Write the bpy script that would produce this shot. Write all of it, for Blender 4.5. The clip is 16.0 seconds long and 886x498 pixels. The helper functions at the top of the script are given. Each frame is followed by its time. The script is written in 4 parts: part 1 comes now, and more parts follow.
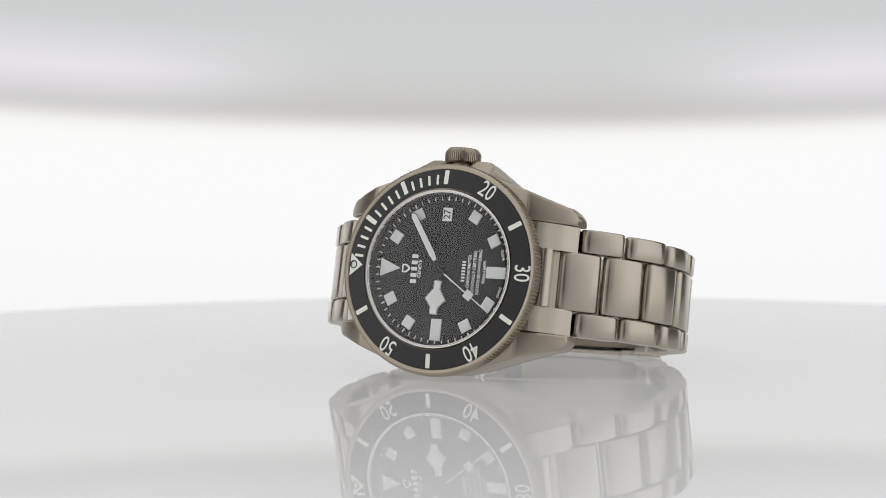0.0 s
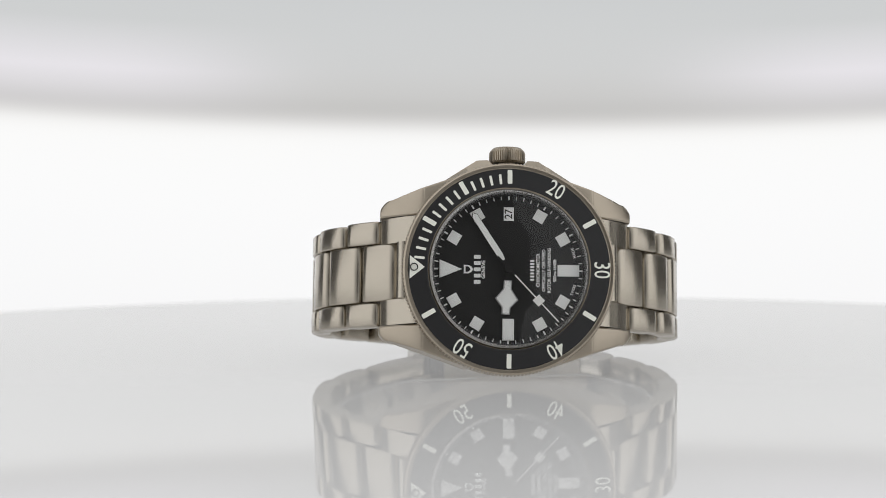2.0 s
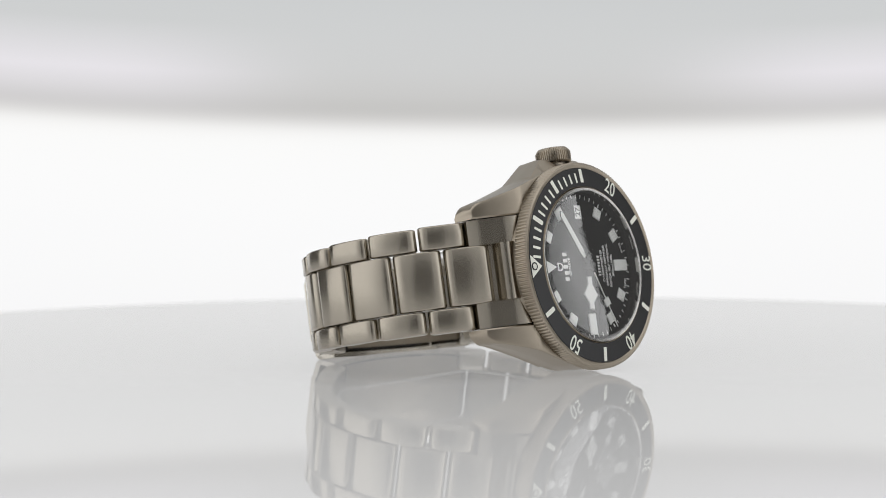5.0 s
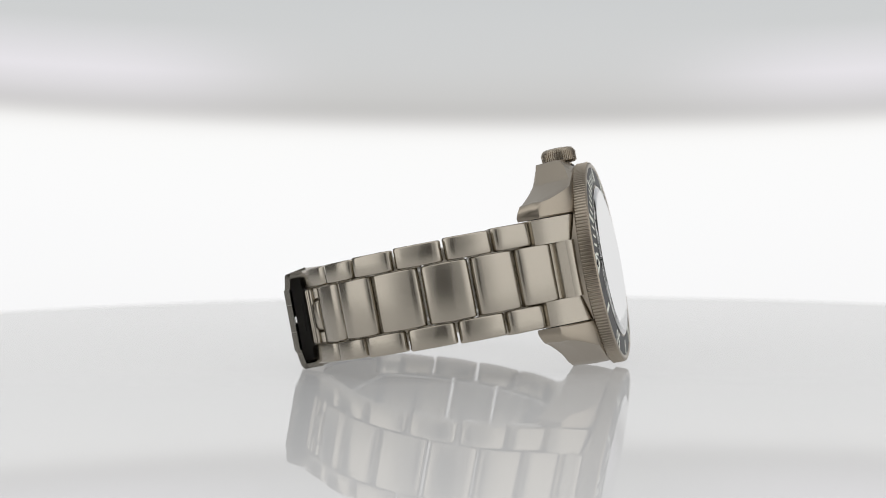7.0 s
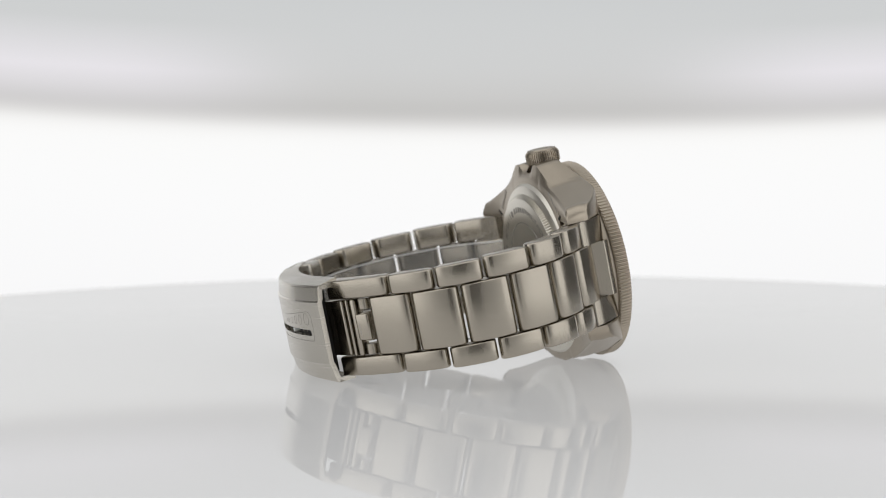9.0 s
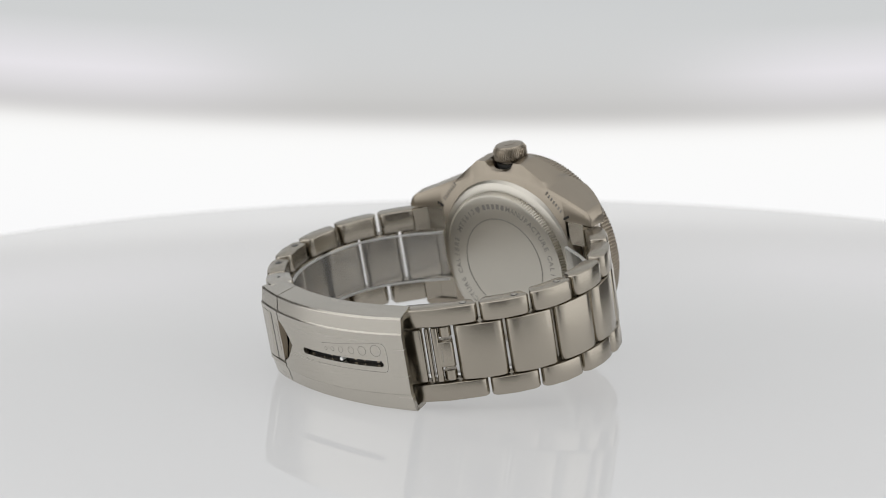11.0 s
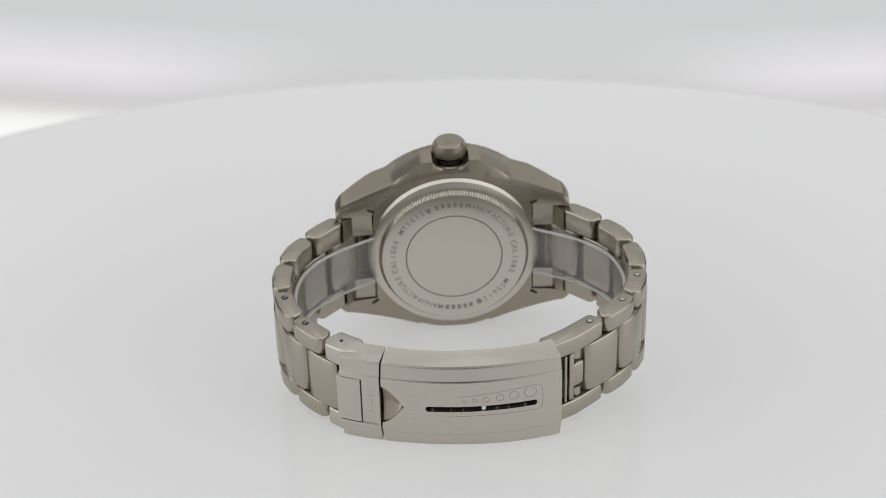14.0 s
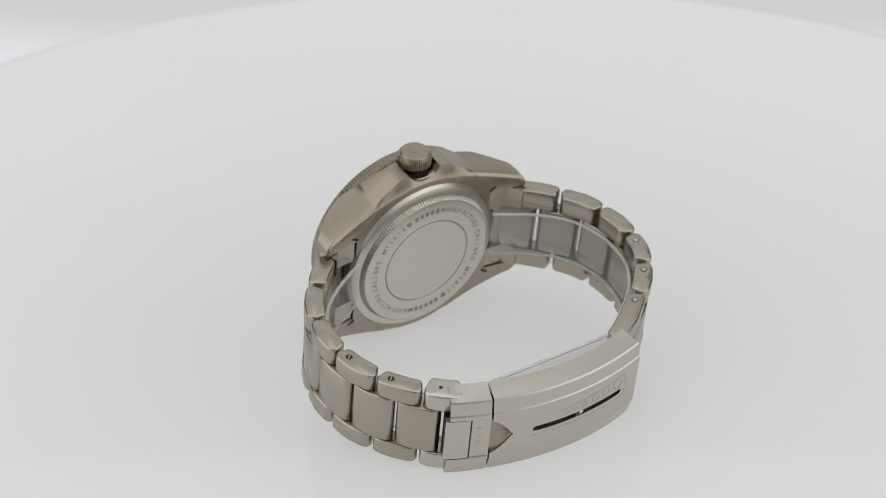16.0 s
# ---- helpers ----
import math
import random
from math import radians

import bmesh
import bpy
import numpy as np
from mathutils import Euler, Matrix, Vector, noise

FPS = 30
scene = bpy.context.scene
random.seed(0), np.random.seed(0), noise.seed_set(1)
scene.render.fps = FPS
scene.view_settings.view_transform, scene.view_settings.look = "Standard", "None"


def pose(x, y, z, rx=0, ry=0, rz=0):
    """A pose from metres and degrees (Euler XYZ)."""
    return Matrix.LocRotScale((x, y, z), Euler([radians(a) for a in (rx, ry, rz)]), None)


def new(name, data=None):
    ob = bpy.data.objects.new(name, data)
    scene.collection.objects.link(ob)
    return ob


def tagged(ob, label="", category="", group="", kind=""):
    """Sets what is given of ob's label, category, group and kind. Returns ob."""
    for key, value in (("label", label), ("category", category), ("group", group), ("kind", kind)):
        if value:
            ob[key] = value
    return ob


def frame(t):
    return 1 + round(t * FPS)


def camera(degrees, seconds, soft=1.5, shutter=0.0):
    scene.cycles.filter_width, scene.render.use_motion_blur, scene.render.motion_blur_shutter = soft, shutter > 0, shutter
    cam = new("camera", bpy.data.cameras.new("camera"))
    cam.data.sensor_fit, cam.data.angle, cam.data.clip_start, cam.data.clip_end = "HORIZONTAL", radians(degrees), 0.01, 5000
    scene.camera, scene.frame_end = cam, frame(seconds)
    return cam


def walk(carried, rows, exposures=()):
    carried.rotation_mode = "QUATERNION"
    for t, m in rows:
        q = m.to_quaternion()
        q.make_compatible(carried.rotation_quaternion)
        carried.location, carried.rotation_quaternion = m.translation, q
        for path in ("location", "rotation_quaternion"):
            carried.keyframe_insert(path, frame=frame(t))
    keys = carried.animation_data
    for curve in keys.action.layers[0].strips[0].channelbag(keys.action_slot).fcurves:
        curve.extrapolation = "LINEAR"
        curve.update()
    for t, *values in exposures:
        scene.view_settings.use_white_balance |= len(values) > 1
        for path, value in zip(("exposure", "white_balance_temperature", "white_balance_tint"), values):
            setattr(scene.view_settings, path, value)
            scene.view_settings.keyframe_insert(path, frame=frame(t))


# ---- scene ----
MM = 0.001
DISC_Z = -22.0 * MM          # top of the turntable plate, below the watch's own origin
cam = camera(24.566, 16.0, soft=0.8)
cam.data.dof.use_dof = True                  # the lens is focused on the near side of the watch
cam.data.dof.focus_distance = 0.407
cam.data.dof.aperture_fstop = 23.0

# ---- camera: it swings up on an arm about the turntable, the lit backdrop swings with it ----
PIVOT = Vector((0.0, 6.975, 7.331)) * MM
REACH = 437.38 * MM
PAN, TILT, ROLL = 0.017118, -0.011445, 0.005348
ELEVATION = [(0, 2.12), (2, 2.12), (4, 2.12), (6, 2.12), (7.5, 2.12), (8, 2.24), (8.5, 2.65), (9, 4.03), (9.5, 5.75), (10, 7.45), (10.5, 9.15),
             (11, 10.87), (11.5, 12.6), (12, 14.35), (12.5, 16.15), (13, 18.0), (13.5, 19.9), (14, 21.8), (14.5, 23.8), (15, 25.75), (15.5, 27.8), (16, 29.8)]


def arm(degrees):
    """Right, up and forward of the arm at that elevation."""
    a = radians(degrees)
    return Vector((1, 0, 0)), Vector((0, math.sin(a), math.cos(a))), Vector((0, math.cos(a), -math.sin(a)))


def camera_pose(degrees):
    r, u, f = arm(degrees)
    eye = PIVOT - f * REACH
    basis = Matrix((r, u, f))
    ct, s_t, cp, sp, cr, sr = math.cos(TILT), math.sin(TILT), math.cos(PAN), math.sin(PAN), math.cos(ROLL), math.sin(ROLL)
    turn = Matrix(((cr, -sr, 0), (sr, cr, 0), (0, 0, 1))) @ Matrix(((1, 0, 0), (0, ct, -s_t), (0, s_t, ct))) @ Matrix(((cp, 0, sp), (0, 1, 0), (-sp, 0, cp)))
    rows = turn @ basis
    m = Matrix((rows[0], rows[1], -rows[2])).transposed().to_4x4()
    return Matrix.Translation(eye) @ m


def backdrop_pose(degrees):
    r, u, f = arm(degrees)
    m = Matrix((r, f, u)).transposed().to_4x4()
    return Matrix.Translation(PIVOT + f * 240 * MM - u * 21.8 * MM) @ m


walk(cam, [(t, camera_pose(e)) for t, e in ELEVATION])

# ---- light: a dim world outside an added, unseen white tent that glows ----
world = bpy.data.worlds.new("world")
scene.world = world
world.use_nodes = True
world.node_tree.nodes["Background"].inputs[0].default_value = (1.0, 0.98, 0.95, 1)
world.node_tree.nodes["Background"].inputs[1].default_value = 0.10
TENT_GLOW = 1.06
scene.view_settings.exposure = 0.0


# ---- materials ----
def material(name, color, rough=0.5, metal=0.0, **sockets):
    mat = bpy.data.materials.new(name)
    mat.use_nodes = True
    b = mat.node_tree.nodes["Principled BSDF"]
    b.inputs["Base Color"].default_value = (*color, 1)
    b.inputs["Roughness"].default_value = rough
    b.inputs["Metallic"].default_value = metal
    for k, v in sockets.items():
        b.inputs[k.replace("_", " ")].default_value = v
    return mat


def grain(mat, stretch, color, spread, rough, rough_spread, bump=0.0, cloud=60.0):
    """Fine streaks of brushing and slow cloudy wear, in the thing's own space."""
    nt = mat.node_tree
    b = nt.nodes["Principled BSDF"]
    co = nt.nodes.new("ShaderNodeTexCoord")
    mp = nt.nodes.new("ShaderNodeMapping")
    mp.inputs["Scale"].default_value = stretch
    fine = nt.nodes.new("ShaderNodeTexNoise")
    fine.inputs["Scale"].default_value = 1.0
    fine.inputs["Detail"].default_value = 4.0
    slow = nt.nodes.new("ShaderNodeTexNoise")
    slow.inputs["Scale"].default_value = cloud
    slow.inputs["Detail"].default_value = 3.0
    nt.links.new(co.outputs["Object"], mp.inputs["Vector"])
    nt.links.new(mp.outputs["Vector"], fine.inputs["Vector"])
    nt.links.new(co.outputs["Object"], slow.inputs["Vector"])
    add = nt.nodes.new("ShaderNodeMath")
    add.operation = "ADD"
    nt.links.new(fine.outputs["Fac"], add.inputs[0])
    nt.links.new(slow.outputs["Fac"], add.inputs[1])
    half = nt.nodes.new("ShaderNodeMath")
    half.operation = "MULTIPLY"
    half.inputs[1].default_value = 0.5
    nt.links.new(add.outputs[0], half.inputs[0])
    ramp = nt.nodes.new("ShaderNodeMapRange")
    ramp.inputs["From Min"].default_value, ramp.inputs["From Max"].default_value = 0.3, 0.7
    ramp.inputs["To Min"].default_value, ramp.inputs["To Max"].default_value = 0.0, 1.0
    nt.links.new(half.outputs[0], ramp.inputs["Value"])
    mix = nt.nodes.new("ShaderNodeMix")
    mix.data_type = "RGBA"
    mix.inputs[6].default_value = (*[c * (1 - spread) for c in color], 1)
    mix.inputs[7].default_value = (*[min(1, c * (1 + spread)) for c in color], 1)
    nt.links.new(ramp.outputs[0], mix.inputs[0])
    nt.links.new(mix.outputs[2], b.inputs["Base Color"])
    rr = nt.nodes.new("ShaderNodeMapRange")
    rr.inputs["From Min"].default_value, rr.inputs["From Max"].default_value = 0.3, 0.7
    rr.inputs["To Min"].default_value, rr.inputs["To Max"].default_value = rough - rough_spread, rough + rough_spread
    nt.links.new(fine.outputs["Fac"], rr.inputs["Value"])
    nt.links.new(rr.outputs[0], b.inputs["Roughness"])
    if bump:
        bp = nt.nodes.new("ShaderNodeBump")
        bp.inputs["Strength"].default_value = bump
        bp.inputs["Distance"].default_value = 0.00003
        nt.links.new(fine.outputs["Fac"], bp.inputs["Height"])
        nt.links.new(bp.outputs[0], b.inputs["Normal"])
    return mat


def brushed(mat, amount=0.75):
    """Brushed round the bracelet: highlights draw out across it."""
    nt = mat.node_tree
    b = nt.nodes["Principled BSDF"]
    tg = nt.nodes.new("ShaderNodeTangent")
    tg.direction_type, tg.axis = "RADIAL", "Z"
    b.inputs["Anisotropic"].default_value = amount
    b.inputs["Anisotropic Rotation"].default_value = 0.25
    nt.links.new(tg.outputs[0], b.inputs["Tangent"])
    return mat


TI = (0.425, 0.387, 0.326)
TC = (0.375, 0.328, 0.266)
titanium = brushed(grain(material("brushed_titanium", TI, 0.3, 1.0), (40, 40, 3400), TI, 0.012, 0.25, 0.006), 0.85)
titanium_case = grain(material("satin_titanium", TC, 0.34, 1.0), (150, 1500, 1500), TC, 0.025, 0.32, 0.02)
TS = (0.555, 0.525, 0.468)
steel = brushed(grain(material("brushed_steel", TS, 0.3, 1.0), (40, 40, 3400), TS, 0.009, 0.27, 0.004), 0.6)
TB = (0.63, 0.6, 0.535)
steel_back = grain(material("turned_steel", TB, 0.3, 1.0), (90, 90, 90), TB, 0.02, 0.3, 0.01)
polished = material("polished_steel", (0.6, 0.585, 0.56), 0.14, 1.0)
# For dark parts, and for blocks whose dark colour stands for shade.
dark_shade_metal = material("dark_metal_and_gap_shade", (0.05, 0.048, 0.045), 0.5, 0.7)
engraved = material("etched_metal", (0.33, 0.312, 0.285), 0.5, 0.95)
ceramic = grain(material("matt_black_ceramic", (0.011, 0.011, 0.012), 0.45), (4000, 4000, 4000), (0.011, 0.011, 0.012), 0.2, 0.45, 0.05)
dial_black = material("matt_black_dial", (0.014, 0.014, 0.014), 0.65, 0.0, Specular_IOR_Level=0.2)
lume = material("ivory_lume", (0.83, 0.84, 0.76), 0.55)
lume_white = material("white_lume", (0.88, 0.89, 0.87), 0.5)
print_white = material("white_print", (0.86, 0.86, 0.85), 0.5)
print_black = material("black_print", (0.02, 0.02, 0.02), 0.5)
frame_grey = material("grey_hand_metal", (0.42, 0.42, 0.42), 0.3, 1.0)

glass = bpy.data.materials.new("sapphire_glass")
glass.use_nodes = True
nt = glass.node_tree
nt.nodes.remove(nt.nodes["Principled BSDF"])
clear, gloss, fres, mixer, power, scale_up = (nt.nodes.new(n) for n in ("ShaderNodeBsdfTransparent", "ShaderNodeBsdfGlossy", "ShaderNodeLayerWeight", "ShaderNodeMixShader", "ShaderNodeMath", "ShaderNodeMapRange"))
gloss.inputs["Roughness"].default_value = 0.015
fres.inputs["Blend"].default_value = 0.5
power.operation = "MULTIPLY"
power.inputs[1].default_value = 1.0
scale_up.interpolation_type = "SMOOTHSTEP"
scale_up.inputs["From Min"].default_value, scale_up.inputs["From Max"].default_value = 0.2, 0.84
scale_up.inputs["To Min"].default_value, scale_up.inputs["To Max"].default_value = 0.075, 1.0
nt.links.new(fres.outputs["Facing"], power.inputs[0])
nt.links.new(power.outputs[0], scale_up.inputs["Value"])
nt.links.new(scale_up.outputs[0], mixer.inputs[0])
nt.links.new(clear.outputs[0], mixer.inputs[1])
nt.links.new(gloss.outputs[0], mixer.inputs[2])
nt.links.new(mixer.outputs[0], nt.nodes["Material Output"].inputs["Surface"])

film_clear = bpy.data.materials.new("clear_plastic")
film_clear.use_nodes = True
nt = film_clear.node_tree
pb = nt.nodes["Principled BSDF"]
pb.inputs["Base Color"].default_value = (0.85, 0.85, 0.84, 1)
pb.inputs["Roughness"].default_value = 0.12
clear, mixer = nt.nodes.new("ShaderNodeBsdfTransparent"), nt.nodes.new("ShaderNodeMixShader")
clear.inputs[0].default_value = (0.95, 0.95, 0.95, 1)
noise_t, rng = nt.nodes.new("ShaderNodeTexNoise"), nt.nodes.new("ShaderNodeMapRange")
noise_t.inputs["Scale"].default_value = 90.0
rng.inputs["To Min"].default_value, rng.inputs["To Max"].default_value = 0.05, 0.13
tc = nt.nodes.new("ShaderNodeTexCoord")
nt.links.new(tc.outputs["Object"], noise_t.inputs["Vector"])
nt.links.new(noise_t.outputs["Fac"], rng.inputs["Value"])
nt.links.new(rng.outputs[0], mixer.inputs[0])
nt.links.new(clear.outputs[0], mixer.inputs[1])
nt.links.new(pb.outputs[0], mixer.inputs[2])
nt.links.new(mixer.outputs[0], nt.nodes["Material Output"].inputs["Surface"])

film_edge = film_clear.copy()
film_edge.name = "clear_plastic_edge"
for nd in film_edge.node_tree.nodes:
    if nd.type == "MAP_RANGE":
        nd.inputs["To Min"].default_value, nd.inputs["To Max"].default_value = 0.35, 0.6

# Glow added to the plate's material to weaken shadows; no lamp beneath.
acrylic = bpy.data.materials.new("glowing_acrylic")
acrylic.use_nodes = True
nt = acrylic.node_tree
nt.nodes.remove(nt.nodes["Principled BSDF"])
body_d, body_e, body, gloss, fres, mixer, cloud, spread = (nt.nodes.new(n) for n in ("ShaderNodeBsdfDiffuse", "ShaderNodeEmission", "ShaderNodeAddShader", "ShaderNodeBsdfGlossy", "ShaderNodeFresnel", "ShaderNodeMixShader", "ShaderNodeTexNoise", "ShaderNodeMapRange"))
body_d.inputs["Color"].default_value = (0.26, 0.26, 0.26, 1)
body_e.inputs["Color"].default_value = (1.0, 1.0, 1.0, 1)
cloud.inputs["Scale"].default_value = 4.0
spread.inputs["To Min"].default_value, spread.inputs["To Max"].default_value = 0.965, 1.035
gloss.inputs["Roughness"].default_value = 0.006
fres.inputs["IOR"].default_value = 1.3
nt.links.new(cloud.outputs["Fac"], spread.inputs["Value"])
# added glow rises a little outwards, with no lamp under the rim
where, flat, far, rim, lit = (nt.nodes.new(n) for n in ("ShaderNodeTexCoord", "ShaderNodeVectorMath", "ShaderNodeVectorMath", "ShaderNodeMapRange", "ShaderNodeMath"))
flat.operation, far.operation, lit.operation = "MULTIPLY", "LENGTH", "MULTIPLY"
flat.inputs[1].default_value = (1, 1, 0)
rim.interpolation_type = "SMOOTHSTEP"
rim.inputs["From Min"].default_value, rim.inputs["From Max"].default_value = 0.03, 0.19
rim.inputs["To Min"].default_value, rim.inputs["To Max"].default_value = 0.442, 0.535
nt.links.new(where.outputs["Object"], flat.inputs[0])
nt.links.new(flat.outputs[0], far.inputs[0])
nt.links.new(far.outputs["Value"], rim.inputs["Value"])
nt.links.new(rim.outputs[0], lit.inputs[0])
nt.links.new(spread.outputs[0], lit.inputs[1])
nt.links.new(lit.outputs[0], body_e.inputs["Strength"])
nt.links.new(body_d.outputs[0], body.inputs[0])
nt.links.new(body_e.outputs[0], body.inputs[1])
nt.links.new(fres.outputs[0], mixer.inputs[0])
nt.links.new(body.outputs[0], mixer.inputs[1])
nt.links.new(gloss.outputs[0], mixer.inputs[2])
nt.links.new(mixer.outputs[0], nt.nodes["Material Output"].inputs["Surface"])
base_grey = material("grey_base_plastic", (0.3, 0.3, 0.3), 0.5)


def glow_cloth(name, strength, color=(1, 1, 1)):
    """Glow put into the added tent: fullest at the sides, fading towards the opening round the camera."""
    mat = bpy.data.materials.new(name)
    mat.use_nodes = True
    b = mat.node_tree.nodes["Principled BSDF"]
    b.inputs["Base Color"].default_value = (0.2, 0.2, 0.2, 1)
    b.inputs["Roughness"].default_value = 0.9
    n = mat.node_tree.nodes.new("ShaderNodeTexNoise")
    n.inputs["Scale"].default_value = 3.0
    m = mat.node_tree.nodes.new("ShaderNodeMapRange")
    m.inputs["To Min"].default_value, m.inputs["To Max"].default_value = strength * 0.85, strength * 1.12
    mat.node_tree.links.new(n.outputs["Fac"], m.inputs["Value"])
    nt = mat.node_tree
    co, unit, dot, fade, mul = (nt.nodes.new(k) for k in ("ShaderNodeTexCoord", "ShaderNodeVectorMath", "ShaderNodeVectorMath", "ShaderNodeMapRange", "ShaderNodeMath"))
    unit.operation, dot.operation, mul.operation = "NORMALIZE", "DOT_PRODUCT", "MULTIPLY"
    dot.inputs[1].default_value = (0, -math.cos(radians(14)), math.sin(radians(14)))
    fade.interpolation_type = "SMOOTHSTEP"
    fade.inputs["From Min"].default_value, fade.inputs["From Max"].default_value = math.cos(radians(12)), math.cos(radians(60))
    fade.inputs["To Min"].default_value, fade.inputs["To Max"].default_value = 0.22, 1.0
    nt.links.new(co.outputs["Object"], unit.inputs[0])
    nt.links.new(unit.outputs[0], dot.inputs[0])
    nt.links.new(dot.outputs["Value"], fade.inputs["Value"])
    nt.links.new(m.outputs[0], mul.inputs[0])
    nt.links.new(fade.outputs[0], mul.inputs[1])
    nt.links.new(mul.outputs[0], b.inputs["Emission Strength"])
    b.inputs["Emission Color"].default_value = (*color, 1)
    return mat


tent_cloth = glow_cloth("glowing_tent_cloth", TENT_GLOW)
# Half the glow at the rear, to darken what upward faces reflect.
roof_cloth = glow_cloth("dim_glow_tent_cloth", TENT_GLOW * 0.5)


def backdrop_material():
    """One glowing panel; white field, greyer upper band and soft dark rim are painted into the emission."""
    mat = bpy.data.materials.new("glowing_backdrop")
    mat.use_nodes = True
    nt = mat.node_tree
    b = nt.nodes["Principled BSDF"]
    b.inputs["Base Color"].default_value = (0.02, 0.02, 0.02, 1)
    b.inputs["Roughness"].default_value = 1.0
    b.inputs["Specular IOR Level"].default_value = 0.0
    co, sep = nt.nodes.new("ShaderNodeTexCoord"), nt.nodes.new("ShaderNodeSeparateXYZ")
    nt.links.new(co.outputs["Object"], sep.inputs[0])

    def calc(op, a, c=None):
        n = nt.nodes.new("ShaderNodeMath")
        n.operation = op
        for i, v in enumerate((a, c)):
            if v is None:
                continue
            if isinstance(v, (int, float)):
                n.inputs[i].default_value = v
            else:
                nt.links.new(v, n.inputs[i])
        return n.outputs[0]

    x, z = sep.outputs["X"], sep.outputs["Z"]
    # the painted rim sags a little in the middle
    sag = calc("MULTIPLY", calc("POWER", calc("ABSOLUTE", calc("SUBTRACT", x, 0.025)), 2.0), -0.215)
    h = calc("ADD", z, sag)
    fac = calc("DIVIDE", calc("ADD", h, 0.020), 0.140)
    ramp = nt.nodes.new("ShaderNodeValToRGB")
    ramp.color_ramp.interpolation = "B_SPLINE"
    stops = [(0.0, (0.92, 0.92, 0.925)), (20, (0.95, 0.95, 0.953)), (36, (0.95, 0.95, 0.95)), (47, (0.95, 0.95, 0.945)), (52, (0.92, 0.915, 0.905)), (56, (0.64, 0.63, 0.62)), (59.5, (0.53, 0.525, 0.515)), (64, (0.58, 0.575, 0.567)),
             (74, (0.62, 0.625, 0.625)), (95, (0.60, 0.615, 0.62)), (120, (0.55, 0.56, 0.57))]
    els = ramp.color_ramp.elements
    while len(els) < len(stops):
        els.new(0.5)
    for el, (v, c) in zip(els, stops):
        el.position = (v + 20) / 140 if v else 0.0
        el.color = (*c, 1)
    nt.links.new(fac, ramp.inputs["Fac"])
    # paler lilac light painted into the upper band towards both sides
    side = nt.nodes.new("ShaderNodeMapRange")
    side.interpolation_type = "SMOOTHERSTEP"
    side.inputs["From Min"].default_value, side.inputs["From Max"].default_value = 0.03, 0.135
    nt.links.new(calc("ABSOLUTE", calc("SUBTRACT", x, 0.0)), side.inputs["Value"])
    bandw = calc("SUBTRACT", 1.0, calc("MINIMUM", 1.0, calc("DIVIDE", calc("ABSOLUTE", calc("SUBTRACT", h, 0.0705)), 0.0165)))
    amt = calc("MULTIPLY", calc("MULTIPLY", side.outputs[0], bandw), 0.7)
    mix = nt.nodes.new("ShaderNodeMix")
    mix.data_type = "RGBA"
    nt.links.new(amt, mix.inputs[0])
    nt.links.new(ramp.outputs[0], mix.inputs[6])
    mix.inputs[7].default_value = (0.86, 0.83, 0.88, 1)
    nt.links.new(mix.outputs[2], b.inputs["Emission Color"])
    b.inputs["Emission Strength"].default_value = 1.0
    return mat


backdrop_glow = backdrop_material()


# ---- mesh helpers; shapes are given in millimetres ----
def part(name, bm, mat, parent, label="", smooth=None):
    bmesh.ops.recalc_face_normals(bm, faces=bm.faces)
    for v in bm.verts:
        v.co *= MM
    me = bpy.data.meshes.new(name)
    bm.to_mesh(me)
    bm.free()
    me.materials.append(mat)
    ob = new(name, me)
    ob.parent = parent
    if smooth is not None:
        me.polygons.foreach_set("use_smooth", [True] * len(me.polygons))
        me.set_sharp_from_angle(angle=radians(smooth))
    return tagged(ob, label)


def loft(bm, rings, closed=True, caps=True):
    """Skin over rings of equal length."""
    vs = [[bm.verts.new(p) for p in r] for r in rings]
    n = len(rings[0])
    for a, b in zip(vs, vs[1:]):
        for i in range(n if closed else n - 1):
            j = (i + 1) % n
            bm.faces.new((a[i], a[j], b[j], b[i]))
    if caps:
        bm.faces.new(vs[0][::-1])
        bm.faces.new(vs[-1])
    return vs


def lathe(bm, profile, segments=128, teeth=None, close=True):
    """Turn a profile of (radius, y) about the watch's face axis. teeth: {profile index: (count, depth)} cuts serrations."""
    rings = []
    for k in range(segments):
        a = 2 * math.pi * k / segments
        ring = []
        for i, (r, y) in enumerate(profile):
            if teeth and i in teeth:
                count, depth = teeth[i]
                r = r - (depth if (k * count * 2 // segments) % 2 else 0)
            ring.append(bm.verts.new((r * math.sin(a), y, r * math.cos(a))))
        rings.append(ring)
    n = len(profile)
    for k in range(segments):
        a, b = rings[k], rings[(k + 1) % segments]
        for i in range(n if close else n - 1):
            j = (i + 1) % n
            bm.faces.new((a[i], a[j], b[j], b[i]))


def slab(bm, outline, y0, y1, chamfer=0.0):
    """A plate from an outline of (x, z), its front at y0 and its back at y1."""
    cx = sum(p[0] for p in outline) / len(outline)
    cz = sum(p[1] for p in outline) / len(outline)
    rings = []
    if chamfer:
        size = max(math.hypot(p[0] - cx, p[1] - cz) for p in outline)
        k = 1 - chamfer / size
        rings.append([(cx + (x - cx) * k, y0, cz + (z - cz) * k) for x, z in outline])
        rings.append([(x, y0 + chamfer * (1 if y1 > y0 else -1), z) for x, z in outline])
    else:
        rings.append([(x, y0, z) for x, z in outline])
    rings.append([(x, y1, z) for x, z in outline])
    loft(bm, rings)


